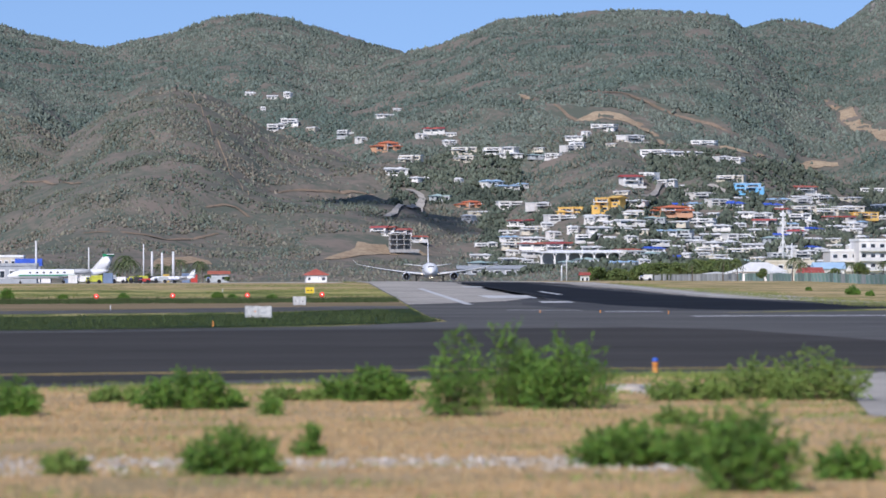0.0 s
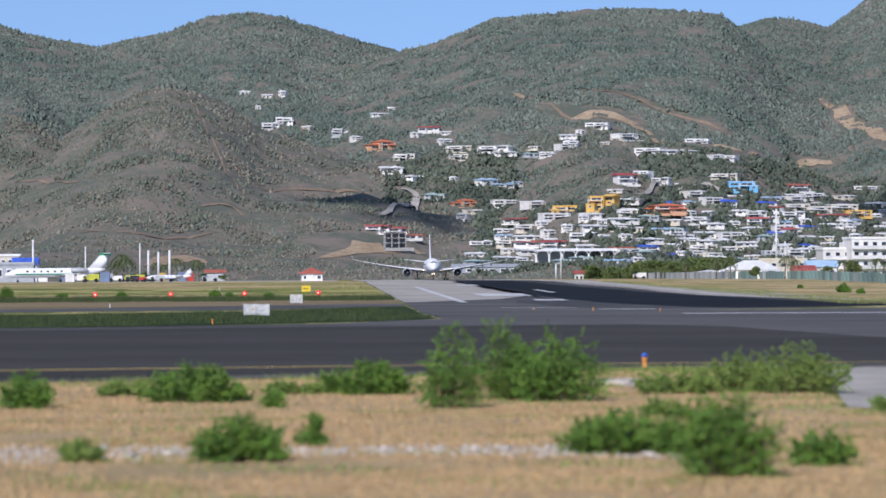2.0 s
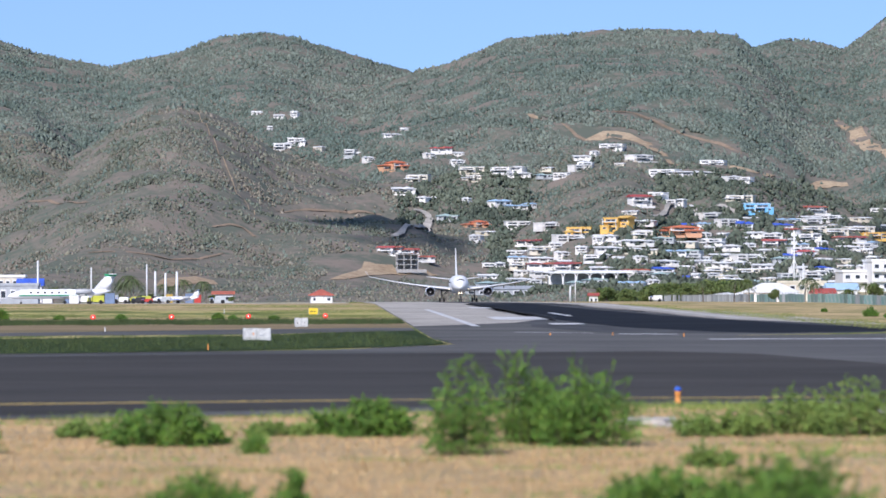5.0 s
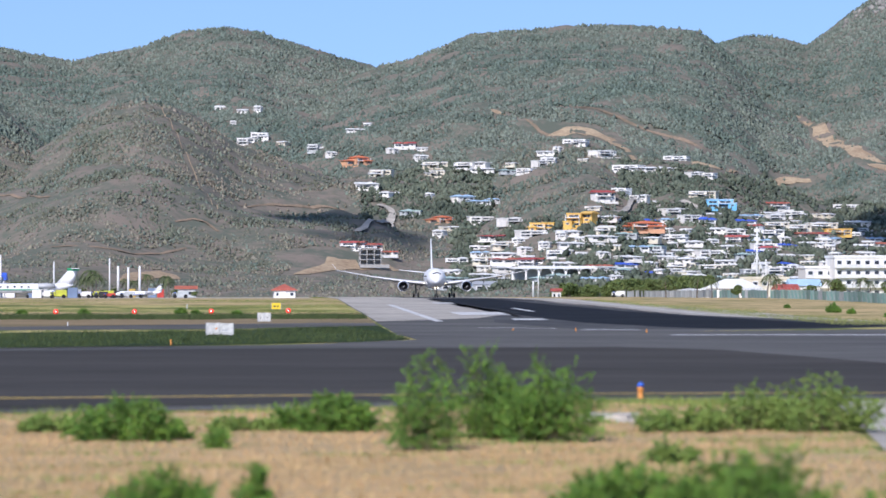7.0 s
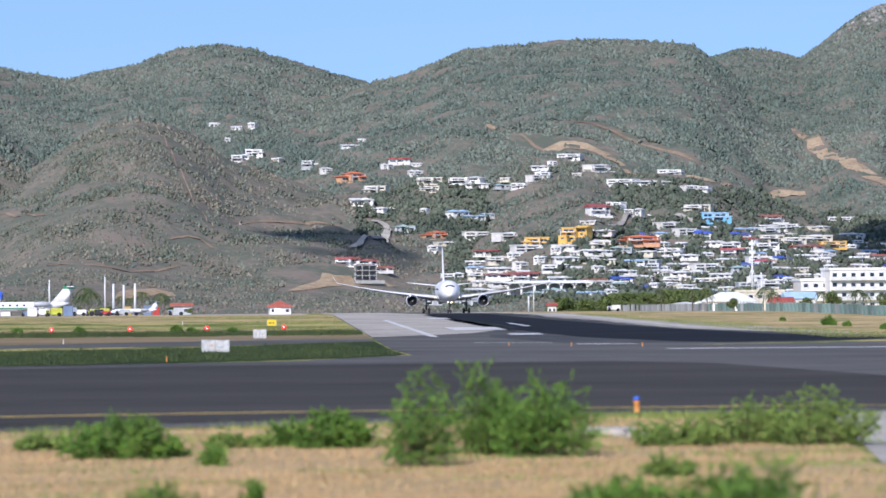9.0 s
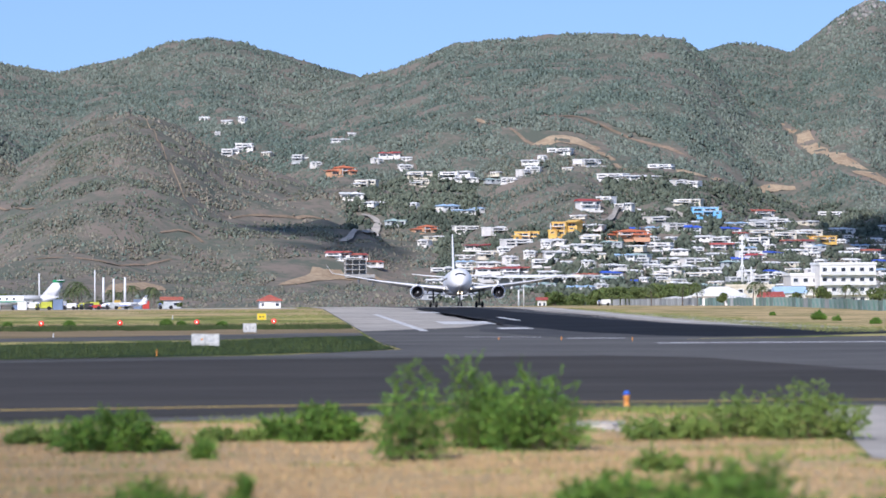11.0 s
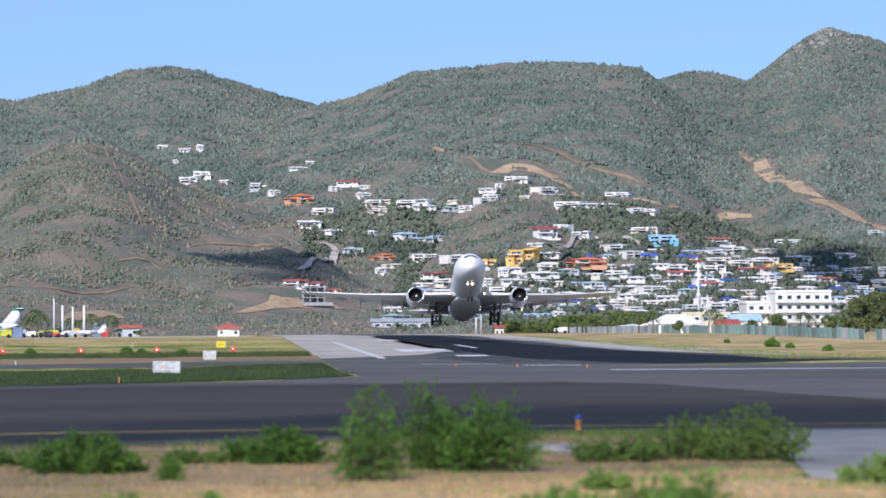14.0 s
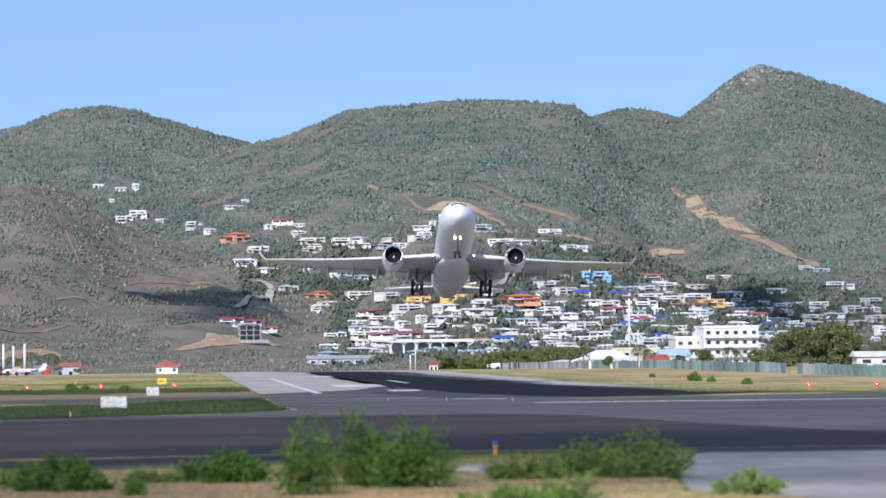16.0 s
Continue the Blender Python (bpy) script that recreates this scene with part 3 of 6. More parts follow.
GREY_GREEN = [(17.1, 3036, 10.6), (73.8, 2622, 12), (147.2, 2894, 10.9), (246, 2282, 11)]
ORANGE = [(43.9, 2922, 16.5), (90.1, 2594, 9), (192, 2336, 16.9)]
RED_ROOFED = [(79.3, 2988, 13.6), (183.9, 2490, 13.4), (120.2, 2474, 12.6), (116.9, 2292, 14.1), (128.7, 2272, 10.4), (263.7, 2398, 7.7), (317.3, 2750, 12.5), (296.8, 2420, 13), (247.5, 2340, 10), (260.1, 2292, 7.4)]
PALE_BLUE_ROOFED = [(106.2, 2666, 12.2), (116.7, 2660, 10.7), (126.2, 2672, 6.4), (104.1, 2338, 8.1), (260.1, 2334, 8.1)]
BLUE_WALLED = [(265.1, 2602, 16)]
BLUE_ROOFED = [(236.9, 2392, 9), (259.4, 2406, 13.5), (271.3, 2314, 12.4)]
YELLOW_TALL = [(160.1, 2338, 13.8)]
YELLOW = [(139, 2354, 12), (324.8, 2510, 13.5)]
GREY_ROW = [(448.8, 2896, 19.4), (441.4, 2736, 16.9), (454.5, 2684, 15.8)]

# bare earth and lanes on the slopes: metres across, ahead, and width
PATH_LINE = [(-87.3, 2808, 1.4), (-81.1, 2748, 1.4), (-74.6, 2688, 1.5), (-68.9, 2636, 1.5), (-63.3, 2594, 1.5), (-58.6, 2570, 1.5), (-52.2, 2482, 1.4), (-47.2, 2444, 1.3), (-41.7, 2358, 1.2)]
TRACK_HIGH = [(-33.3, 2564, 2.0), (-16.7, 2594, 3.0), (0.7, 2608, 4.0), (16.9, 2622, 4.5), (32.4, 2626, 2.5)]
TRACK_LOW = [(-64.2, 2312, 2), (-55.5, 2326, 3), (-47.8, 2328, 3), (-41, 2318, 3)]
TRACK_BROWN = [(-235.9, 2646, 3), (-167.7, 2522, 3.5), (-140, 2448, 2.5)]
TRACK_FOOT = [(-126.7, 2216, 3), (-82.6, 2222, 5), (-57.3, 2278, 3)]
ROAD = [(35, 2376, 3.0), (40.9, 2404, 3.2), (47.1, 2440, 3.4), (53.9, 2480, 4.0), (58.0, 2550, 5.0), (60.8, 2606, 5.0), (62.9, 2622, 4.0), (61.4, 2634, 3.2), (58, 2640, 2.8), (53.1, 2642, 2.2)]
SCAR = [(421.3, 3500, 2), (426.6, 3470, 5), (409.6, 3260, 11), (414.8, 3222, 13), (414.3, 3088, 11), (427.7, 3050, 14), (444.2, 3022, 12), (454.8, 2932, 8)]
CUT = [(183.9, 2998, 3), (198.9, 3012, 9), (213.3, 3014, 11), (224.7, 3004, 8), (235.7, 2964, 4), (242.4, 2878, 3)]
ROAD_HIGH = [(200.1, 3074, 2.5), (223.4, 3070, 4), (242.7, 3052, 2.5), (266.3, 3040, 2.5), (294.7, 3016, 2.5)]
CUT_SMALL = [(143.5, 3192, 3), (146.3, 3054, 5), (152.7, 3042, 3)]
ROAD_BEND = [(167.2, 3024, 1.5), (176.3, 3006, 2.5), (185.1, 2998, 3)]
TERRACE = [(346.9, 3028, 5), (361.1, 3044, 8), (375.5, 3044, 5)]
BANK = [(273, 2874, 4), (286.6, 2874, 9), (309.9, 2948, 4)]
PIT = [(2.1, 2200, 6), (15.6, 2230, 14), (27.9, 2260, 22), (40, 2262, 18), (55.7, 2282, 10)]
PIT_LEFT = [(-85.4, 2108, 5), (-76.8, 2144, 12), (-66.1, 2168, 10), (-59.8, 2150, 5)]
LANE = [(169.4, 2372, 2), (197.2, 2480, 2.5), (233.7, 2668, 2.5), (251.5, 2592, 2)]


def ribbon(name, line, mat, label, category, lift=0.45):
    """A lane or a strip of bare earth draped over the slope, with an uneven edge."""
    pts, rnd = [], random.Random(len(line) * 7 + int(line[0][1]))
    for (x0, y0, w0), (x1, y1, w1) in zip(line, line[1:]):
        n = max(3, int(math.hypot(x1 - x0, y1 - y0) / 9))
        for k in range(n):
            f = k / n
            pts.append((x0 + (x1 - x0) * f, y0 + (y1 - y0) * f, w0 + (w1 - w0) * f))
    pts.append(line[-1])
    verts, faces = [], []
    for i, (x, y, w) in enumerate(pts):
        a, b = pts[max(i - 1, 0)], pts[min(i + 1, len(pts) - 1)]
        d = Vector((b[0] - a[0], b[1] - a[1], 0)).normalized()
        w = w * (1 + 0.9 * abs(d.x)) * rnd.uniform(0.8, 1.2)
        n = Vector((-d.y, d.x, 0))
        for k in range(5):
            f = (k / 4 - 0.5) * w
            px, py = x + n.x * f, y + n.y * f
            verts.append((px, py, float(height(px, py)) + lift + (float(wave(px, py, 60, 77)) * 1.2 + float(wave(px, py, 25, 78)) * 0.6) * min(max((py - 2100) / 300, 0), 1)))
    for i in range(len(pts) - 1):
        for k in range(4):
            a = i * 5 + k
            faces.append((a, a + 1, a + 6, a + 5))
    return tagged(new(name, mesh_of(name, verts, faces, mat)), label, category, kind="structure")


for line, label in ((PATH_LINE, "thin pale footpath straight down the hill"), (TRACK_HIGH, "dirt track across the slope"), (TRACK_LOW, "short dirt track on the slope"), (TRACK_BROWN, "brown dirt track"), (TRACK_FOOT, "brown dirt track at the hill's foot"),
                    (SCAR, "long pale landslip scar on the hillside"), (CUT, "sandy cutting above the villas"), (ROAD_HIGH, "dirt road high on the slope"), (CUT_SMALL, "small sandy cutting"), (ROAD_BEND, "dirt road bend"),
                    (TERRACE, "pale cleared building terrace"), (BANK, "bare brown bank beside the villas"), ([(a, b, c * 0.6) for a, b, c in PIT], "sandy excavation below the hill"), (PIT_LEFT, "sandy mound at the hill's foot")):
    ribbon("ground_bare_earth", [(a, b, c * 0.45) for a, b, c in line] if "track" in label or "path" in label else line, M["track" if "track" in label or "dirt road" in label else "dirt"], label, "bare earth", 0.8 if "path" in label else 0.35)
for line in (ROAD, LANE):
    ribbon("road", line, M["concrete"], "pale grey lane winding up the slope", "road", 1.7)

# ---- houses on the slopes ----
M["wall_white"] = material("white_plaster", (0.86, 0.83, 0.78), 0.85, second=(0.70, 0.68, 0.64), scale=0.3, fine=6, objects=0.15)
M["wall_cream"] = material("cream_plaster", (0.74, 0.68, 0.55), 0.85, second=(0.60, 0.54, 0.42), scale=0.3, fine=6, objects=0.12)
M["wall_yellow"] = material("yellow_plaster", (0.80, 0.52, 0.14), 0.85, second=(0.66, 0.40, 0.10), scale=0.3, fine=6)
M["wall_orange"] = material("orange_plaster", (0.72, 0.42, 0.25), 0.85, second=(0.60, 0.33, 0.2), scale=0.3, fine=6)
M["wall_blue"] = material("blue_plaster", (0.22, 0.55, 0.85), 0.85, second=(0.17, 0.45, 0.72), scale=0.3, fine=6)
M["wall_grey"] = material("grey_plaster", (0.52, 0.54, 0.54), 0.85, second=(0.38, 0.40, 0.40), scale=0.3, fine=6, objects=0.15)
M["roof_white"] = material("white_roof_sheet", (0.86, 0.85, 0.82), 0.7, second=(0.68, 0.68, 0.66), scale=0.4, fine=8, objects=0.15)
M["roof_red"] = material("red_roof_tiles", (0.48, 0.13, 0.09), 0.8, second=(0.33, 0.08, 0.06), scale=0.5, fine=8, objects=0.25)
M["roof_orange"] = material("orange_roof_tiles", (0.70, 0.22, 0.10), 0.8, second=(0.52, 0.15, 0.07), scale=0.5, fine=8)
M["roof_blue"] = material("blue_roof_sheet", (0.06, 0.14, 0.62), 0.6, second=(0.05, 0.10, 0.45), scale=0.4, fine=8)
M["roof_paleblue"] = material("pale_blue_roof_sheet", (0.45, 0.62, 0.80), 0.6, second=(0.34, 0.50, 0.66), scale=0.4, fine=8)
M["roof_green"] = material("grey_green_roof_sheet", (0.42, 0.55, 0.52), 0.7, second=(0.32, 0.42, 0.40), scale=0.4, fine=8)
# window glass, also the dark colour that stands for shade inside verandas
M["pane"] = material("dark_glass_and_veranda_shade", (0.05, 0.06, 0.075), 0.12, second=(0.03, 0.035, 0.045), scale=0.6, objects=0.4)
M["rail"] = material("white_painted_rail", (0.75, 0.75, 0.74), 0.6, second=(0.6, 0.6, 0.6), scale=0.6)


def roof_mesh(w, d, z, kind, over=0.6, rise=1.8):
    if kind == "flat":
        bm = box(w + 0.5, d + 0.5, 0.28, 0, 0, z)
        for x, y, sx, sy in ((0, -d / 2 - 0.12, w + 0.5, 0.2), (0, d / 2 + 0.12, w + 0.5, 0.2), (-w / 2 - 0.12, 0, 0.2, d + 0.1), (w / 2 + 0.12, 0, 0.2, d + 0.1)):
            box(sx, sy, 0.45, x, y, z + 0.28, bm=bm)
        return bm
    bm = bmesh.new()
    a, b = w / 2 + over, d / 2 + over
    ridge = max(a - b, 0.2) if kind == "hip" else a
    lo = [bm.verts.new(p) for p in ((-a, -b, z), (a, -b, z), (a, b, z), (-a, b, z))]
    hi = [bm.verts.new(p) for p in ((-a, -b, z + 0.18), (a, -b, z + 0.18), (a, b, z + 0.18), (-a, b, z + 0.18))]
    r0, r1 = bm.verts.new((-ridge, 0, z + rise)), bm.verts.new((ridge, 0, z + rise))
    bm.faces.new(lo[::-1])
    for k in range(4):
        bm.faces.new((lo[k], lo[(k + 1) % 4], hi[(k + 1) % 4], hi[k]))
    bm.faces.new((hi[0], hi[1], r1, r0))
    bm.faces.new((hi[2], hi[3], r0, r1))
    bm.faces.new((hi[1], hi[2], r1))
    bm.faces.new((hi[3], hi[0], r0))
    return bm


def house(label, wall, roof, storeys=1, shape="hip", wing=True, balcony=True, seed=0):
    """A hillside house about 12 m wide whose front faces -y: stepped blocks under roofs of their own, over a terrace wall."""
    rnd = random.Random(seed)
    h = thing("house", label, "house", group="houses on the hillside")
    side = rnd.choice((-1, 1))
    floor = 2.9
    # middle, width, depth, forward offset, storeys, roof
    blocks = [(side * -1.6, rnd.uniform(6.6, 8.0), 7.5, 0.0, storeys, shape)]
    blocks.append((side * rnd.uniform(3.2, 4.0), rnd.uniform(4.6, 5.8), 6.0, rnd.choice((-1.2, 1.4, 2.2)), max(1, storeys - rnd.choice((0, 1))), shape if rnd.random() < 0.7 else rnd.choice(("hip", "gable", "flat"))))
    if wing:
        blocks.append((side * -rnd.uniform(3.4, 4.6), rnd.uniform(3.4, 4.4), 4.6, -3.6, 1, rnd.choice(("hip", "gable", shape))))
    for n, (x, w, d, fy, st, form) in enumerate(blocks):
        top = floor * st + (0.25 if n == 1 else 0.0)
        part("wall", box(w, d, top + 3.0, x, fy, -3.0), M[wall], h)
        r = roof_mesh(w, d, top, form, rnd.uniform(0.6, 1.0), rnd.uniform(1.5, 2.3) * (0.75 if w < 5 else 1.0))
        if form == "gable" and rnd.random() < 0.5 and w < 6:
            r.transform(Matrix.Diagonal((w / d, d / w, 1, 1)))
        r.transform(Matrix.Translation((x, fy, 0.01 * n)))
        part("roof", r, M[roof], h)
        front = fy - d / 2
        for f in range(st):
            if n < 2 and (f == st - 1 or rnd.random() < 0.4):
                # a veranda opening the width of the block, its shade drawn as flat dark panes
                win = part("window", box(w * 0.74, 0.10, 1.75, x, front - 0.03, f * floor + 0.45), M["rail"], h)
                for e in (-1, 1):
                    part("pane", box(w * 0.32, 0.06, 1.6, x + e * w * 0.175, front - 0.085, f * floor + 0.52), M["pane"], win)
            else:
                win = part("window", box(w * 0.4, 0.10, 1.3, x, front - 0.03, f * floor + 0.9), M["rail"], h)
                part("pane", box(w * 0.32, 0.06, 1.1, x, front - 0.085, f * floor + 1.0), M["pane"], win)
    if balcony:
        x, w, d, fy, st, form = blocks[0]
        z0 = floor * (st - 1)
        bal = part("balcony", box(w, 1.8, 0.22, x, fy - d / 2 - 0.95, z0 - 0.22), M[wall], h)
        part("railing", box(w, 0.09, 0.55, x, fy - d / 2 - 1.8, z0 + 0.1), M["rail"], bal)
        for e in (-1, 1):
            part("post", box(0.26, 0.26, 6.0, x + e * (w / 2 - 0.15), fy - d / 2 - 1.7, z0 - 3.6), M["rail"], bal)
    part("terrace_wall", box(10.5, 0.4, 1.6, 0, -6.6, -3.0), M[wall], h)
    return h


KINDS = {
    "white_low": [house("low white house with a pale hipped roof", "wall_white", "roof_white", 1, "hip", True, False, 1), house("low white house with a pale gabled roof", "wall_white", "roof_white", 1, "gable", True, False, 2),
                  house("white two-storey house with a pale hipped roof", "wall_white", "roof_white", 2, "hip", False, True, 3)],
    "white_tall": [house("white flat-roofed villa with a long balcony", "wall_white", "roof_white", 2, "flat", True, True, 4), house("white flat-roofed villa of two storeys", "wall_white", "roof_white", 2, "flat", False, True, 5)],
    "cream": [house("cream house with a pale roof", "wall_cream", "roof_white", 1, "hip", True, False, 6), house("cream two-storey house with a flat roof", "wall_cream", "roof_white", 2, "flat", True, True, 7)],
    "red": [house("white house with a red tiled roof", "wall_white", "roof_red", 1, "hip", True, False, 8), house("white two-storey house with a red roof", "wall_white", "roof_red", 2, "gable", False, True, 9)],
    "orange": [house("orange house with a terracotta roof", "wall_orange", "roof_orange", 2, "hip", True, True, 10)],
    "yellow": [house("yellow two-storey house with a flat roof", "wall_yellow", "wall_yellow", 2, "flat", True, True, 11)],
    "yellow_tall": [house("tall yellow apartment house with balconies", "wall_yellow", "wall_yellow", 3, "flat", True, True, 12)],
    "pale_blue": [house("white house with a pale blue roof", "wall_white", "roof_paleblue", 1, "hip", True, True, 13)],
    "blue_roofed": [house("white house with a bright blue hipped roof", "wall_white", "roof_blue", 1, "hip", False, True, 14)],
    "blue_walled": [house("bright blue two-storey house with a flat roof", "wall_blue", "roof_paleblue", 2, "flat", True, True, 15)],
    "grey": [house("grey house with a grey-green roof", "wall_grey", "roof_green", 1, "hip", True, False, 16), house("grey two-storey house with a flat pale roof", "wall_grey", "roof_white", 2, "flat", False, True, 17)],
}
settled = []


def settle_house(kind, x, y, width, rnd):
    """Sets a house of that kind on the slope; the first use of a pattern takes the pattern itself."""
    pattern = rnd.choice(KINDS[kind])
    z = float(height(x, y)) + 0.3
    m = pose(x, y, z, 0, 0, rnd.uniform(-38, 38)) @ Matrix.Diagonal((width / 12.2, min(width / 12.2, 1.2), min(0.56 + 0.16 * width / 12.2, 0.85), 1))
    if "set" not in pattern.keys():
        pattern["set"] = 1
        pattern.matrix_basis = m
    else:
        c = copy_thing(pattern, m)
        c["set"] = 1
    settled.append((518 + x / y * FOCAL, (z - EYE_H) / y * FOCAL, width * FOCAL / y))


rnd = random.Random(11)
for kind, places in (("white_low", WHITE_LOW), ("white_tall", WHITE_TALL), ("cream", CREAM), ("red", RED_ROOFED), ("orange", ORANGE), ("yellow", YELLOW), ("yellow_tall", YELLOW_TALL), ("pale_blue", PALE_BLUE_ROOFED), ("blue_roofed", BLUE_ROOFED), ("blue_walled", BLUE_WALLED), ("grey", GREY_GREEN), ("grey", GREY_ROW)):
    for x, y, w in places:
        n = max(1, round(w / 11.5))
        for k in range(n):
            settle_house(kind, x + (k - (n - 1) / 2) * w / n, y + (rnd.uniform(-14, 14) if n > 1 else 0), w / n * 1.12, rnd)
# the close-built lower town
tries = 0
many_u, many_y = np.random.RandomState(21).uniform(800, 1960, 9000), np.random.RandomState(22).uniform(2090, 2700, 9000)
many_z = height((many_u - 518) / FOCAL * many_y, many_y) + 1.2
while len(settled) < 264 and tries < 9000:
    u, y, z = float(many_u[tries]), float(many_y[tries]), float(many_z[tries])
    tries += 1
    x = (u - 518) / FOCAL * y
    e = (z - EYE_H) / y * FOCAL
    top = np.interp(u, [800, 900, 1000, 1250, 1400, 1560, 1700, 1960], [15, 70, 82, 100, 112, 110, 75, 40])
    if e < -14 or e > top or (e > top * 0.75 and rnd.random() < 0.5):
        continue
    if any(abs(u - a) < (w + 34) * 0.43 and abs(e - b) < 8.5 for a, b, w in settled):
        continue
    settle_house(rnd.choice(("white_low",) * 8 + ("white_tall",) * 2 + ("cream",) * 3 + ("red",) + ("grey",) * 3 + ("pale_blue",) * 2 + ("blue_roofed",)), x, y, rnd.uniform(9.5, 14.0), rnd)
for group in KINDS.values():
    for pattern in group:
        if "set" not in pattern.keys():
            settle_house("white_low", 250 + rnd.uniform(-60, 90), 2330 + rnd.uniform(-60, 60), 11, rnd)


# ---- growth on the slopes ----
ICO = np.array([(0, 0, 1.0)] + [(0.894 * math.cos(a), 0.894 * math.sin(a), 0.447) for a in np.arange(5) * 1.2566] + [(0.894 * math.cos(a), 0.894 * math.sin(a), -0.447) for a in np.arange(5) * 1.2566 + 0.628] + [(0, 0, -1.0)])
ICO_TRIS = np.array([(0, 1 + k, 1 + (k + 1) % 5) for k in range(5)] + [(1 + k, 6 + k, 1 + (k + 1) % 5) for k in range(5)] + [(1 + (k + 1) % 5, 6 + k, 6 + (k + 1) % 5) for k in range(5)] + [(11, 6 + (k + 1) % 5, 6 + k) for k in range(5)])


OCT = np.array([(0, 0, 1.0), (1, 0, 0), (0, 1, 0), (-1, 0, 0), (0, -1, 0), (0, 0, -1.0)])
OCT_TRIS = np.array([(0, 1, 2), (0, 2, 3), (0, 3, 4), (0, 4, 1), (5, 2, 1), (5, 3, 2), (5, 4, 3), (5, 1, 4)])


def tufts(name, centres, radii, mat, label, category, seed):
    """Small far shrubs, each an uneven eight-sided form turned at random, as one object."""
    r = np.random.RandomState(seed)
    n = len(centres)
    a = r.uniform(0, 6.28, n)
    shape = OCT[None] * r.uniform(0.6, 1.4, (n, 6, 1)) * radii[:, None, None]
    c, s = np.cos(a)[:, None], np.sin(a)[:, None]
    x, y = shape[:, :, 0] * c - shape[:, :, 1] * s, shape[:, :, 0] * s + shape[:, :, 1] * c
    shape = np.stack([x + shape[:, :, 2] * r.normal(0, 0.3, (n, 1)), y, shape[:, :, 2] * 1.25], 2)
    verts = (shape + centres[:, None, :]).reshape(-1, 3)
    tris = (OCT_TRIS[None] + (np.arange(n) * 6)[:, None, None]).reshape(-1, 3)
    return tagged(new(name, soup(name, verts, tris, mat, True)), label, category, kind="stuff")


def clumps(name, centres, radii, mat, label, category, seed, tall=0.9, rough=0.38):
    """Many leafy clumps, each a small uneven form, as one object."""
    r = np.random.RandomState(seed)
    n = len(centres)
    shape = ICO[None] * r.uniform(1 - rough, 1 + rough, (n, 12, 1)) * radii[:, None, None]
    shape[:, :, 2] *= tall
    verts = (shape + centres[:, None, :]).reshape(-1, 3)
    tris = (ICO_TRIS[None] + (np.arange(n) * 12)[:, None, None]).reshape(-1, 3)
    return tagged(new(name, soup(name, verts, tris, mat)), label, category, kind="stuff")


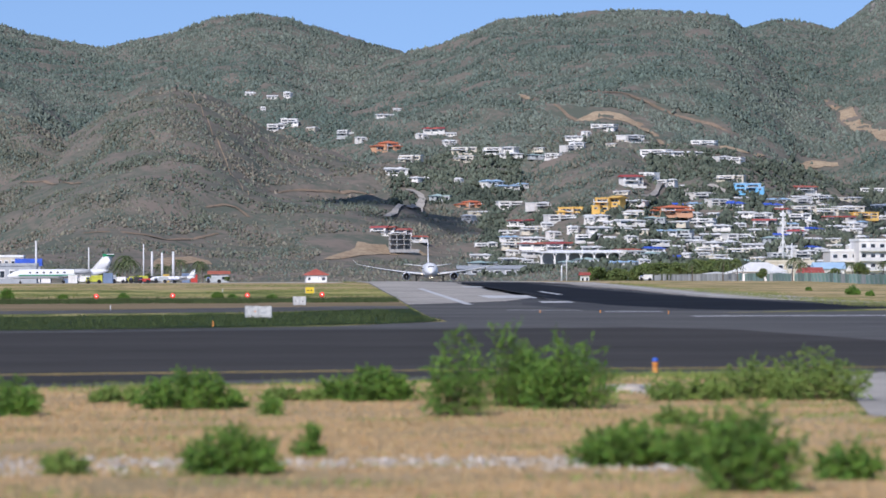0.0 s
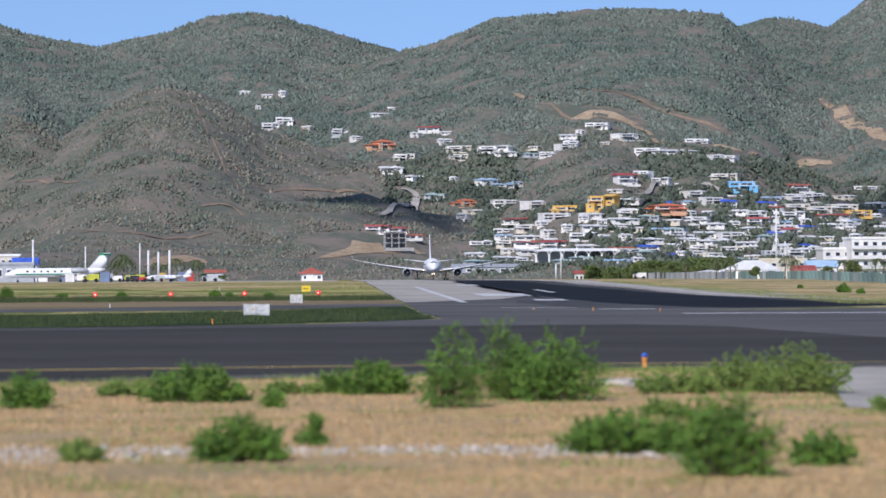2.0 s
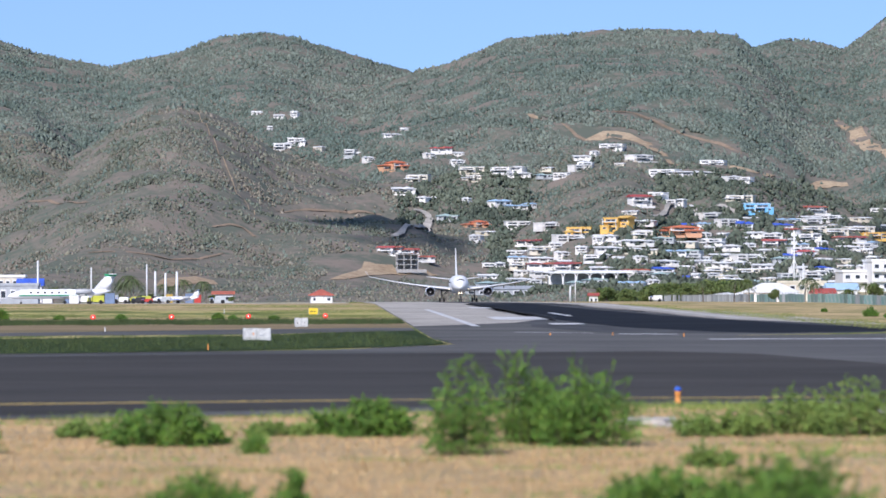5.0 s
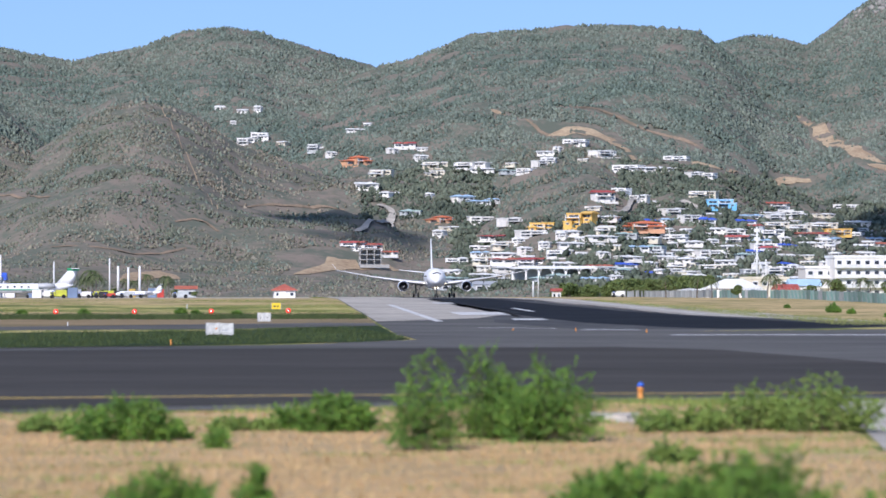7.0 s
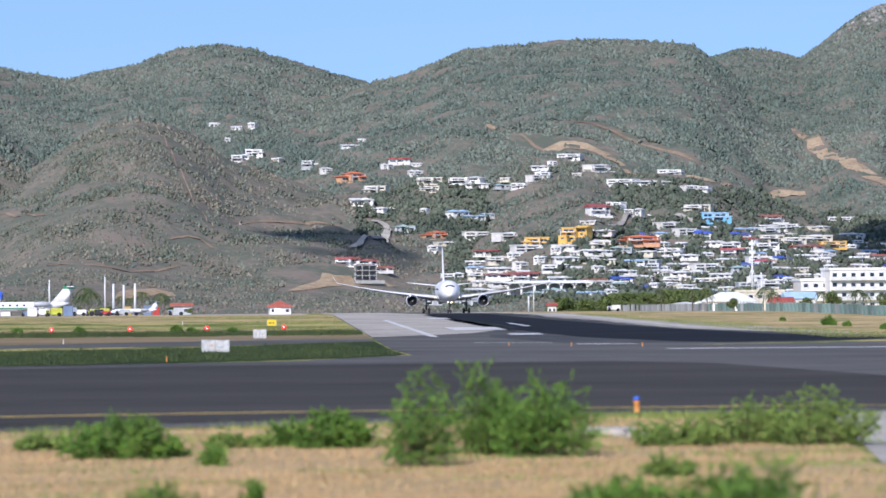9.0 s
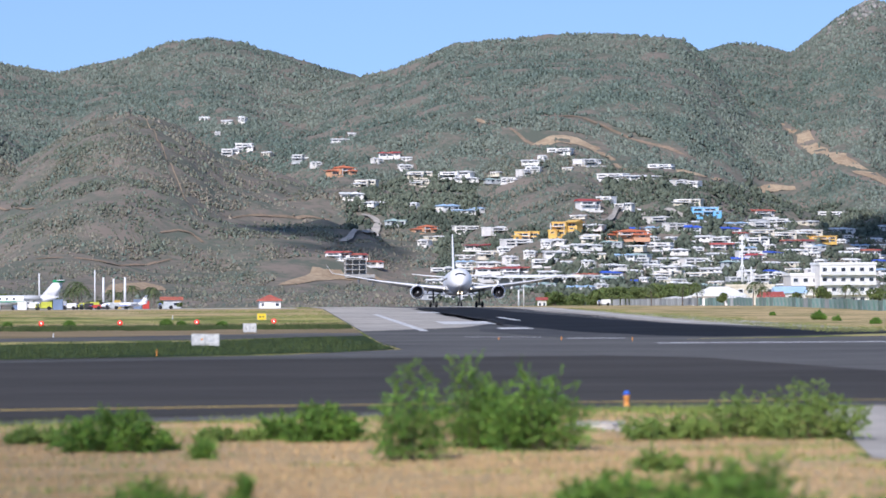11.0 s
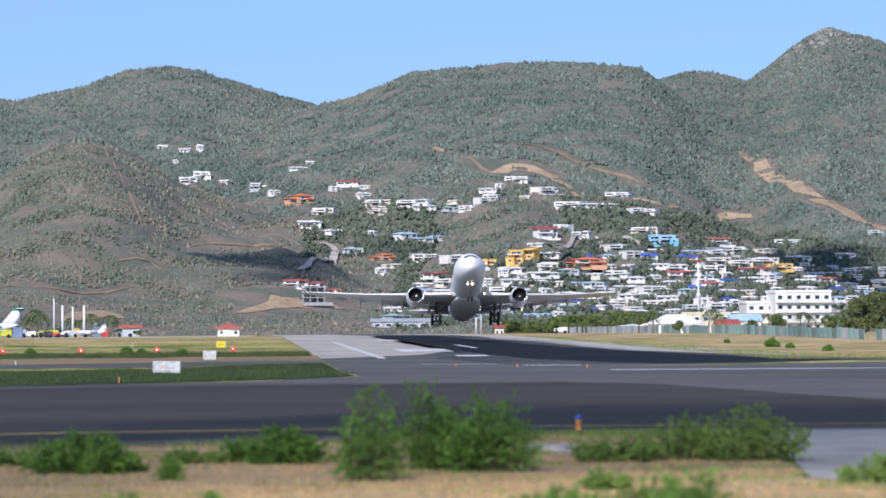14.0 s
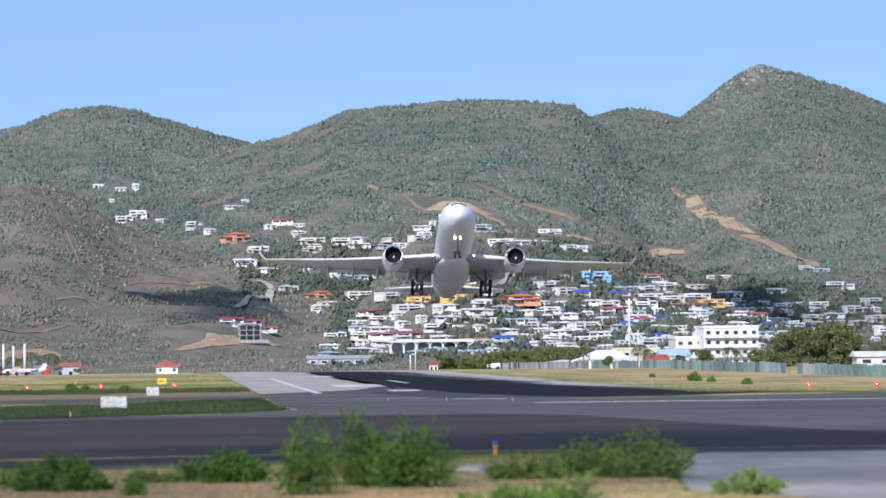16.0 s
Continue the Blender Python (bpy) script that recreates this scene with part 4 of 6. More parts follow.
def hillside_growth():
    r = np.random.RandomState(5)
    us, ds = np.arange(-800, 2500, 6.0), np.arange(2030, 4120, 6.0)
    U, D = np.meshgrid(us, ds)
    X = (U - 518) / FOCAL * D
    E = (height(X, D) - EYE_H) / D
    high = np.maximum.accumulate(E, 0)
    rise = np.clip(np.diff(high, axis=0, prepend=high[:1] - 1e-4), 0, 0.004) * D
    rise = rise / rise.sum()
    pick = r.choice(rise.size, 262000, p=rise.ravel())
    u = U.ravel()[pick] + r.uniform(-3, 3, pick.size)
    d = D.ravel()[pick] + r.uniform(-3, 3, pick.size)
    x = (u - 518) / FOCAL * d
    z = height(x, d)
    e = (z - EYE_H) / d * FOCAL
    cover = 0.86 + 0.35 * wave(x, d, 330, 51) + 0.25 * wave(x, d, 90, 52) + np.clip((d - 2900) / 900, 0, 0.5) - 0.28 * np.clip((2500 - d) / 150, 0, 1) * (u < 780)
    keep = r.uniform(0, 1, pick.size) < cover
    for line in (PATH_LINE, TRACK_HIGH, TRACK_LOW, TRACK_BROWN, TRACK_FOOT, SCAR, CUT, ROAD_HIGH, CUT_SMALL, ROAD_BEND, TERRACE, BANK, PIT, PIT_LEFT, ROAD, LANE):
        for (x0, y0, w0), (x1, y1, w1) in zip(line, line[1:]):
            f = np.clip(((x - x0) * (x1 - x0) + (d - y0) * (y1 - y0)) / ((x1 - x0) ** 2 + (y1 - y0) ** 2), 0, 1)
            px, py, w = x0 + f * (x1 - x0), y0 + f * (y1 - y0), w0 + f * (w1 - w0)
            side = abs(x1 - x0) / math.hypot(x1 - x0, y1 - y0)
            off = np.hypot(x - px, d - py)
            keep &= ~((off < w * (0.55 + 0.8 * side) + 1.5 + 5 * side) & (r.uniform(0, 1, pick.size) < 0.93))
    for a, b, w in settled:
        keep &= ~((np.abs(u - a) < w * 0.48) & (e > b - 1.5) & (e < b + 7))
    town = (u > 640) & (e < np.interp(u, [640, 760, 900, 1100, 1300, 1600, 1900], [150, 190, 210, 200, 180, 110, 60])) & (e < 200) & (wave(x, d, 200, 60) > -0.7) & ~((u > 870) & (u < 1095) & (e > 92 + 6 * wave(x, d, 50, 61)))
    town &= ~((u < 800) & (e < 92))
    size = 0.70 * r.uniform(0.9, 2.1, pick.size) * np.interp(d, [2050, 2700, 3100], [0.6, 0.75, 1.0]) * np.where(r.uniform(0, 1, pick.size) < 0.08, 1.6, 1.0)
    dry = ~town & (d < 2900 + 120 * wave(x, d, 260, 63)) & (r.uniform(0, 1, pick.size) < np.where(u < 760, 0.75, 0.45))
    for name, sel, mat, label, seed in (("dry_hillside_shrubs", keep & dry, M["dryshrub"], "brownish dry shrubs on the nearer slopes", 3), ("hillside_shrubs", keep & ~town & ~dry, M["shrub"], "dense dry shrubs and low trees covering the hills", 1), ("garden_trees", keep & town & (r.uniform(0, 1, pick.size) < 0.8), M["garden"], "dark green trees and bushes between the houses", 2)):
        c = np.stack([x, d, z + size * 0.15], 1)[sel]
        if seed == 2:
            size = size * np.interp(d, [2050, 2700, 3100], [1.35, 1.15, 1.0])
        if seed != 2:
            tufts(name, c, size[sel] * 1.05, mat, label, "shrubs", seed)
            continue
        thin = r.uniform(0, 1, len(c)) < 0.66
        c, sel = c[thin], np.flatnonzero(sel)[thin]
        # each crown is four uneven clumps
        wide = np.repeat(size[sel] * 1.5, 4)
        c = np.repeat(c, 4, 0) + r.normal(0, 0.45, (len(c) * 4, 3)) * wide[:, None] + np.array([0, 0, 0.6])
        tufts(name, c, wide * r.uniform(0.5, 0.95, len(c)), mat, label, "shrubs", seed)


# greens paled and blued, so some aerial haze sits in the leaf colour
M["garden"] = material("hazed_garden_leaves", (0.135, 0.155, 0.112), 0.9, second=(0.082, 0.102, 0.078), scale=0.012, fine=5, island=0.4, spec=0.08)
hillside_growth()


def crag():
    """Pale bare rock at the top of the highest hill."""
    r = np.random.RandomState(9)
    u, d = r.normal(1572, 26, 90), r.uniform(3960, 4090, 90)
    x = (u - 518) / FOCAL * d
    clumps("rock_outcrop", np.stack([x, d, height(x, d) + 0.8], 1), r.uniform(1.0, 3.4, 90), M["rock"], "pale grey rocks at the hilltop", "rocks", 12, 0.8, 0.4)


M["rock"] = material("grey_rock", (0.34, 0.32, 0.29), 0.95, second=(0.2, 0.19, 0.17), scale=0.1, island=0.25)
crag()


# ---- beside the runway and on the apron ----
M["sign_white"] = material("weathered_white_panel", (0.66, 0.66, 0.64), 0.7, second=(0.40, 0.40, 0.39), scale=1.2, fine=5)
M["sign_yellow"] = material("yellow_sign_face", (0.85, 0.62, 0.03), 0.6, second=(0.72, 0.50, 0.02), scale=1.0)
M["black"] = material("black_paint", (0.03, 0.03, 0.03), 0.6, second=(0.02, 0.02, 0.02), scale=1.0)
M["red_paint"] = material("red_paint", (0.55, 0.06, 0.04), 0.55, second=(0.42, 0.04, 0.03), scale=1.0)
M["red_lamp"] = material("red_signal_lamp", (0.85, 0.05, 0.03), 0.4, second=(0.8, 0.04, 0.03), scale=1.0, emit=0.7)
M["lamp_core"] = material("lamp_core", (1.0, 0.80, 0.70), 0.4, second=(1.0, 0.75, 0.65), scale=1.0, emit=2.0)
M["orange_paint"] = material("orange_paint", (0.80, 0.33, 0.06), 0.6, second=(0.62, 0.24, 0.05), scale=3.0)
M["blue_paint"] = material("blue_lens", (0.05, 0.14, 0.60), 0.35, second=(0.04, 0.10, 0.45), scale=3.0)
M["yellow_vehicle"] = material("yellow_green_vehicle_paint", (0.62, 0.64, 0.06), 0.4, second=(0.45, 0.45, 0.05), scale=0.8)
M["green_paint"] = material("green_aircraft_paint", (0.02, 0.30, 0.12), 0.35, second=(0.015, 0.22, 0.09), scale=0.8)
M["grey_sheet"] = material("grey_metal_sheet", (0.42, 0.44, 0.46), 0.6, second=(0.33, 0.35, 0.37), scale=0.5, fine=7)
M["blue_sheet"] = material("blue_grey_container", (0.20, 0.27, 0.40), 0.6, second=(0.15, 0.2, 0.3), scale=0.5)
M["fence_green"] = material("green_fence_screen", (0.15, 0.29, 0.24), 0.85, second=(0.33, 0.38, 0.35), scale=0.35, fine=6, objects=0.35)
M["fence_grey"] = material("grey_fence_screen", (0.44, 0.45, 0.44), 0.85, second=(0.32, 0.34, 0.33), scale=0.35, fine=6, objects=0.3)
M["post"] = material("galvanised_post", (0.40, 0.42, 0.42), 0.5, 0.3, second=(0.30, 0.32, 0.32), scale=1.5)
M["palm_leaf"] = material("palm_leaf", (0.10, 0.125, 0.04), 0.7, second=(0.05, 0.07, 0.025), scale=0.8, island=0.35)
M["island_blade"] = material("island_blades", (0.07, 0.10, 0.026), 0.85, second=(0.035, 0.055, 0.014), scale=0.3, island=0.35)
M["verge_blade"] = material("verge_blades", (0.27, 0.28, 0.09), 0.85, second=(0.14, 0.17, 0.045), scale=0.1, island=0.35)
M["tree_leaf"] = material("tree_leaf", (0.15, 0.19, 0.055), 0.8, second=(0.08, 0.115, 0.03), scale=0.3, island=0.45)
M["pine_leaf"] = material("needle_leaf", (0.165, 0.185, 0.065), 0.85, second=(0.095, 0.115, 0.042), scale=0.2, island=0.4)
M["bark"] = material("bark", (0.22, 0.18, 0.14), 0.9, second=(0.13, 0.11, 0.09), scale=2.0, bump=0.02)
M["raw_concrete"] = material("raw_concrete", (0.40, 0.39, 0.37), 0.9, second=(0.29, 0.28, 0.27), scale=0.5)
M["crane"] = material("crane_yellow", (0.62, 0.42, 0.08), 0.5, second=(0.48, 0.32, 0.06), scale=0.8)


def spot(x, y, turn=0.0):
    return pose(x, y, float(plain(np.array(min(y, 2000.0)))), 0, 0, turn)


def marker_lamp(m, tall=0.78):
    t = thing("taxiway_lamp", "orange taxiway edge lamp with a blue lens", "lamp", m)
    part("stem", lathe([(0, 0.17), (0.05, 0.17), (0.06, 0.13), (0.34, 0.12), (0.40, 0.15), (0.52, 0.16), (0.56, 0.12)], 18), M["orange_paint"], t)
    part("lens", lathe([(0.56, 0.14), (0.62, 0.17), (0.70, 0.16), (tall, 0.06)], 18), M["blue_paint"], t, "blue glass lens")
    return t


marker_lamp(spot(16.5, 199.6))


def peg(m, tall, mat, label):
    t = thing("marker_peg", label, "marker", m, "pegs beside the pavement")
    part("peg", lathe([(0, 0.07), (0.05, 0.06), (tall * 0.8, 0.055), (tall, 0.04)], 10), M[mat], t)
    part("foot", lathe([(0, 0.2), (0.04, 0.18)], 10), M["black"], t)


peg(spot(-10.0, 347), 0.52, "orange_paint", "short orange plastic marker peg")
for x, y, tall, mat, label in ((28.5, 424, 0.4, "orange_paint", "small orange runway light post"), (35, 416, 0.4, "orange_paint", "small orange runway light post"), (22.5, 430, 0.3, "orange_paint", "small orange runway light post"), (-38.5, 438, 0.7, "rail", "short white marker peg"), (-25, 470, 0.5, "rail", "short white marker peg"), (-17.5, 700, 0.7, "rail", "short white marker peg")):
    peg(spot(x, y), tall, mat, label)


def signboard(m, w, h, mat, label, bars=()):
    """A free-standing airfield sign: panel in a frame on two feet."""
    t = thing("airfield_sign", label, "sign", m)
    part("panel", box(w, 0.12, h, 0, 0, 0.12, 0.02), M[mat], t)
    for s in (-1, 1):
        part("leg", box(0.10, 0.10, 0.14, s * w * 0.36, 0, 0), M["post"], t)
        part("frame", box(0.06, 0.17, h + 0.04, s * (w / 2 + 0.03), 0, 0.10), M["post"], t)
    for x, z, bw, bh, bm in bars:
        part("mark", box(bw, 0.02, bh, x, -0.072, z), M[bm], t)
    return t


signboard(spot(-7.5, 397, 4), 1.25, 1.12, "sign_white", "white weathered sign panel standing in the grass", [(0.32, 0.62, 0.16, 0.16, "orange_paint")])
signboard(spot(-6.2, 396, -5), 1.25, 1.10, "sign_white", "white weathered sign panel with grey stains", [(-0.15, 0.5, 0.5, 0.12, "grey_sheet")])
signboard(spot(-3.4, 503, 3), 1.5, 1.05, "sign_white", "back of a pale airfield sign", [(0, 0.1, 0.06, 1.05, "grey_sheet"), (-0.4, 0.5, 0.12, 0.12, "black"), (0.4, 0.5, 0.12, 0.12, "black")])
signboard(spot(-2.6, 668, 0), 1.45, 1.0, "sign_yellow", "yellow airfield sign with black marks", [(-0.25, 0.5, 0.35, 0.2, "black"), (0.25, 0.5, 0.25, 0.2, "black")])


def red_light(m):
    t = thing("signal_lamp", "red runway end lamp, lit", "lamp", m, "red lamps beside the runway")
    part("stand", box(0.1, 0.1, 0.35), M["post"], t)
    part("housing", lathe([(-0.12, 0.30), (-0.05, 0.36), (0.12, 0.34), (0.2, 0.2)], 18, "y", (0, 0, 0.62)), M["red_lamp"], t, "glowing red lamp housing")
    part("bulb", lathe([(-0.16, 0.03), (-0.14, 0.09), (-0.11, 0.09)], 14, "y", (0, 0, 0.62)), M["lamp_core"], t, "bright lamp core")


for x, y in ((-32.2, 575), (-21.6, 577), (-11.2, 582), (-0.6, 589), (77.5, 488), (85.5, 485)):
    red_light(spot(x, y))


# boundary fence
def fence():
    fe = thing("boundary_fence", "long wire fence with torn green and grey screens", "fence")
    span = 7.0
    panel = box(span - 0.12, 0.05, 2.05, span / 2, 0, 0.12)
    me = {}
    for mat in ("fence_green", "fence_grey"):
        me[mat] = bpy.data.meshes.new("screen")
        panel.to_mesh(me[mat])
        me[mat].materials.append(M[mat])
    panel.free()
    pm = bpy.data.meshes.new("post")
    bm = rod((0, 0, 0), (0, 0, 2.45), 0.06, 8)
    bm.to_mesh(pm)
    bm.free()
    pm.materials.append(M["post"])
    r = random.Random(3)
    for k in range(130):
        y = 560 + k * span
        x = 113.0
        z = float(plain(np.array(y)))
        for name, data in (("post", pm), ("screen", me["fence_grey" if y > 1130 or r.random() < 0.12 else "fence_green"])):
            if name == "screen" and r.random() < 0.05:
                continue
            o = new(name, data)
            o.parent = fe
            o.matrix_basis = pose(x, y, z - (r.uniform(0, 0.25) if name == "screen" else 0), 0, 0, 90)


fence()


def foliage(n, spread, seed, leaf, mat, name, parent, droop=0.0, label=""):
    """A crown: n small leaf blades through a cloud of uneven lobes."""
    r = np.random.RandomState(seed)
    lobes = np.array(spread, float)
    pick = r.randint(0, len(lobes), n)
    d = r.normal(0, 1, (n, 3))
    d /= np.linalg.norm(d, axis=1)[:, None]
    c = lobes[pick, :3] + d * lobes[pick, 3:4] * (r.uniform(0.25, 1.0, (n, 1)) ** 0.5) * np.array([1, 1, 0.85])
    a, b = r.normal(0, 1, (n, 3)), r.normal(0, 1, (n, 3))
    a[:, 2] -= droop
    a /= np.linalg.norm(a, axis=1)[:, None]
    b -= (a * b).sum(1)[:, None] * a
    b /= np.linalg.norm(b, axis=1)[:, None]
    s = leaf * r.uniform(0.6, 1.4, (n, 1))
    quad = np.stack([c - a * s, c + b * s * 0.45, c + a * s, c - b * s * 0.45], 1).reshape(-1, 3)
    i = np.arange(n)[:, None] * 4
    tris = np.concatenate([i + np.array([[0, 1, 2]]), i + np.array([[0, 2, 3]])])
    ob = new(name, soup(name, quad, tris, mat))
    ob.parent = parent
    return tagged(ob, label)


def tree(m, tall, wide, seed, leaf_mat="tree_leaf", label="leafy green tree behind the fence", n=2600, group="trees by the airfield", low=0.32, limbs=9):
    r = random.Random(seed)
    t = thing("tree", label, "tree", m, group)
    part("trunk", rod((0, 0, -0.3), (r.uniform(-0.2, 0.2), 0, tall * 0.55), tall * 0.028, 8, r2=tall * 0.014), M["bark"], t)
    lobes = []
    for k in range(limbs):
        a, h = r.uniform(0, 6.28), r.uniform(low, 0.86)
        rad = wide * 0.5 * r.uniform(0.2, 0.75) * (1.15 - abs(h - 0.5))
        end = (rad * math.cos(a), rad * math.sin(a), tall * h)
        part("limb", rod((0, 0, tall * r.uniform(0.2, 0.5)), end, tall * 0.011, 6, r2=tall * 0.004), M["bark"], t)
        lobes.append((*end, wide * r.uniform(0.14, 0.26)))
    foliage(n, lobes, seed, wide * 0.035 + 0.08, M[leaf_mat], "crown", t)
    return t


def palm(m, tall, seed):
    r = random.Random(seed)
    t = thing("palm_tree", "coconut palm with drooping fronds", "palm", m, "palms by the airfield")
    bm, last = None, Vector((0, 0, -0.2))
    lean = r.uniform(-0.12, 0.12)
    for k in range(5):
        nxt = Vector((lean * tall * ((k + 1) / 5) ** 2, 0, tall * (k + 1) / 5))
        bm = rod(last, nxt, 0.22 - 0.025 * k, 8, bm=bm, r2=0.2 - 0.025 * k)
        last = nxt
    part("trunk", bm, M["bark"], t)
    for k in range(14):
        a, up = 2 * math.pi * k / 14 + r.uniform(-0.2, 0.2), r.uniform(0.1, 1.0)
        own = bmesh.new()
        length = tall * 0.14 + r.uniform(1.6, 2.4)
        pts = [last + Vector((math.cos(a) * f * length, math.sin(a) * f * length, up * f * length * 0.8 - 1.1 * length * f * f)) for f in (0, 0.25, 0.5, 0.75, 1.0)]
        side = Vector((-math.sin(a), math.cos(a), 0))
        for p0, p1 in zip(pts, pts[1:]):
            for j in range(4):
                q, q2 = p0.lerp(p1, j / 4), p0.lerp(p1, (j + 0.75) / 4)
                for s in (-1, 1):
                    tip = q + side * s * 0.62 + Vector((0, 0, -0.28)) + (p1 - p0) * 0.4
                    own.faces.new([own.verts.new(v) for v in (q, q2, tip)])
        part("frond", own, M["palm_leaf"], t)
    return t


r = random.Random(8)
first_tree = tree(spot(96, 1180), 5.5, 7.0, 1)
for k in range(58):
    u = r.uniform(985, 1262)
    least = 119 * FOCAL / (u - 518)
    y = min(least + r.uniform(0, 160), 1960)
    s = r.uniform(0.75, 1.2) * (y / 1250) ** 0.7
    copy_thing(first_tree, spot((u - 518) / FOCAL * y, y, r.uniform(0, 360)) @ Matrix.Scale(s, 4))
first_tree.matrix_basis = spot(123, 1240)
first_palm = palm(spot(122, 1080), 6.0, 2)
for u, y, s in ((1235, 1150, 1.0), (1180, 1200, 0.95), (1262, 1120, 0.8), (1330, 1300, 1.15), (1375, 1100, 0.8), (1525, 1080, 0.85), (1545, 1100, 0.7), (1470, 1060, 0.75), (1600, 1040, 0.9), (1800, 1000, 0.9), (1830, 1020, 1.0), (1860, 1000, 0.8), (165, 1230, 1.3), (172, 1210, 1.1), (158, 1220, 1.0), (262, 1230, 1.1), (300, 1120, 0.95), (292, 1130, 0.8), (225, 1240, 0.9), (240, 1235, 0.8), (150, 1240, 0.9), (-160, 1250, 1.0), (1840, 1040, 0.9)):
    copy_thing(first_palm, spot((u - 518) / FOCAL * y, y, r.uniform(0, 360)) @ Matrix.Scale(s, 4))
bushy = tree(spot((1480 - 518) / FOCAL * 1030, 1030), 4.6, 5.0, 5, n=2200, label="round dark green tree beside white buildings")
for u, y, s in ((1440, 1040, 0.7), (1580, 1035, 0.9), (1605, 1020, 0.8), (-100, 1240, 1.2), (-70, 1235, 1.0), (-20, 1250, 0.9), (30, 1245, 1.0), (70, 1250, 0.8), (120, 1240, 0.9), (150, 1245, 0.6), (185, 1250, 0.5), (205, 1245, 0.6), (225, 1240, 0.5), (270, 1245, 0.55), (310, 1250, 0.5), (345, 1240, 0.4), (1310, 1060, 0.7)):
    copy_thing(bushy, spot((u - 518) / FOCAL * y, y, r.uniform(0, 360)) @ Matrix.Scale(s, 4))
for k, (u, y, tall, wide) in enumerate(((1635, 985, 9.5, 7.0), (1665, 1000, 10.5, 7.5), (1690, 990, 9.8, 7.5), (1712, 1010, 11.5, 8.0), (1738, 985, 10.8, 7.0), (1758, 1000, 9.0, 6.0))):
    tree(spot((u - 518) / FOCAL * y, y), tall, wide, 40 + k, "pine_leaf", "feathery olive-green casuarina tree behind the fence", 7500, "casuarina trees", 0.12, 18)


# buildings near the field
def block(m, w, d, storeys, label, wall="wall_white", roof="flat", roof_mat="roof_white", rise=2.2, cols=6, bands=True, name="building", floor=3.0):
    b = thing(name, label, "building", m)
    top = storeys * floor
    part("wall", box(w, d, top + 1.0, 0, 0, -1.0), M[wall], b)
    part("roof", roof_mesh(w, d, top, roof, 0.6, rise), M[roof_mat], b)
    for f in range(storeys):
        for k in range(cols):
            x = (k - (cols - 1) / 2) * w / cols
            win = part("window", box(w / cols * 0.62, 0.12, floor * 0.52, x, -d / 2 - 0.02, f * floor + floor * 0.28), M["rail"], b)
            part("pane", box(w / cols * 0.44, 0.08, floor * 0.36, x, -d / 2 - 0.08, f * floor + floor * 0.34), M["pane"], win)
        if bands and f:
            bal = part("balcony", box(w * 0.98, 1.3, 0.2, 0, -d / 2 - 0.65, f * floor - 0.1), M[wall], b)
            part("railing", box(w * 0.98, 0.08, 0.9, 0, -d / 2 - 1.27, f * floor + 0.1), M["rail"], bal)
    return b


def by(u, y, turn=0):
    return spot((u - 518) / FOCAL * y, y, turn)


block(by(1522, 1250, 6), 17, 12, 4, "white flat-roofed apartment block with balconies", cols=6, floor=2.95)
block(by(1448, 1255, 6), 9, 10, 3, "white flat-roofed apartment wing", cols=3, floor=2.9)
block(by(1300, 1180, -8), 15, 10, 1, "low white building with a wide hipped roof", roof="hip", rise=2.7, floor=2.6, cols=5)
block(by(1262, 1240, -5), 8, 7, 1, "small white building with a hipped roof", roof="hip", rise=1.4, floor=2.1, cols=3)
block(by(1355, 1240, -4), 14, 8, 2, "long cream building with a flat roof", "wall_cream", "flat", "wall_cream", cols=5, bands=False, floor=2.7)
block(by(1393, 1130, 3), 5.5, 6, 1, "white hut with a red roof", roof="gable", roof_mat="roof_red", rise=1.5, floor=2.2, cols=2)
block(by(1425, 1170, 3), 8, 7, 1, "white building with a pale blue roof", roof="gable", roof_mat="roof_paleblue", rise=1.9, floor=3.3, cols=3)
block(by(1222, 1290, 0), 7, 6, 1, "low white shed with a curved pale roof", roof="hip", rise=0.8, floor=2.0, cols=3)
block(by(1330, 1120, 0), 7, 6, 1, "low white shed behind the fence", roof="hip", rise=0.8, floor=1.9, cols=3)
block(by(1800, 930, 0), 9, 7, 1, "white hall behind the fence", roof="gable", rise=1.2, floor=2.3, cols=2)
block(by(1862, 925, 0), 6, 7, 1, "white building with a red roof", roof="hip", roof_mat="roof_red", rise=0.9, floor=2.3, cols=3)
block(by(1900, 1100, 0), 12, 8, 2, "white two-storey house behind the fence", roof="hip", rise=1.6, floor=2.7, cols=4)
block(pose(87, 2165, float(height(87, 2165)), 0, 0, 0), 35, 14, 1, "long grey hangar with a low roof", "grey_sheet", "gable", "grey_sheet", 1.8, 6, False, "hangar", 3.4)
block(by(503, 1130, 4), 5.6, 5.2, 1, "small white pavilion with a red hipped roof", roof="hip", roof_mat="roof_red", rise=1.7, floor=2.0, cols=3, name="pavilion")
block(by(-30, 1180, 0), 11, 8, 1, "low grey metal shed on the apron", "grey_sheet", "flat", "grey_sheet", cols=4, floor=5.0)
block(by(-118, 1230, 0), 12, 8, 2, "cream terminal building with a flat roof", "wall_cream", "flat", "roof_white", cols=6, bands=False, floor=3.4)
block(by(-60, 1260, 0), 14, 8, 2, "cream office building with a flat roof", "wall_cream", "flat", "roof_white", cols=7, bands=False, floor=3.9)
block(by(-10, 1255, 0), 7, 6, 2, "white office with a blue roof", "wall_white", "gable", "roof_blue", cols=3, bands=False, floor=2.6)
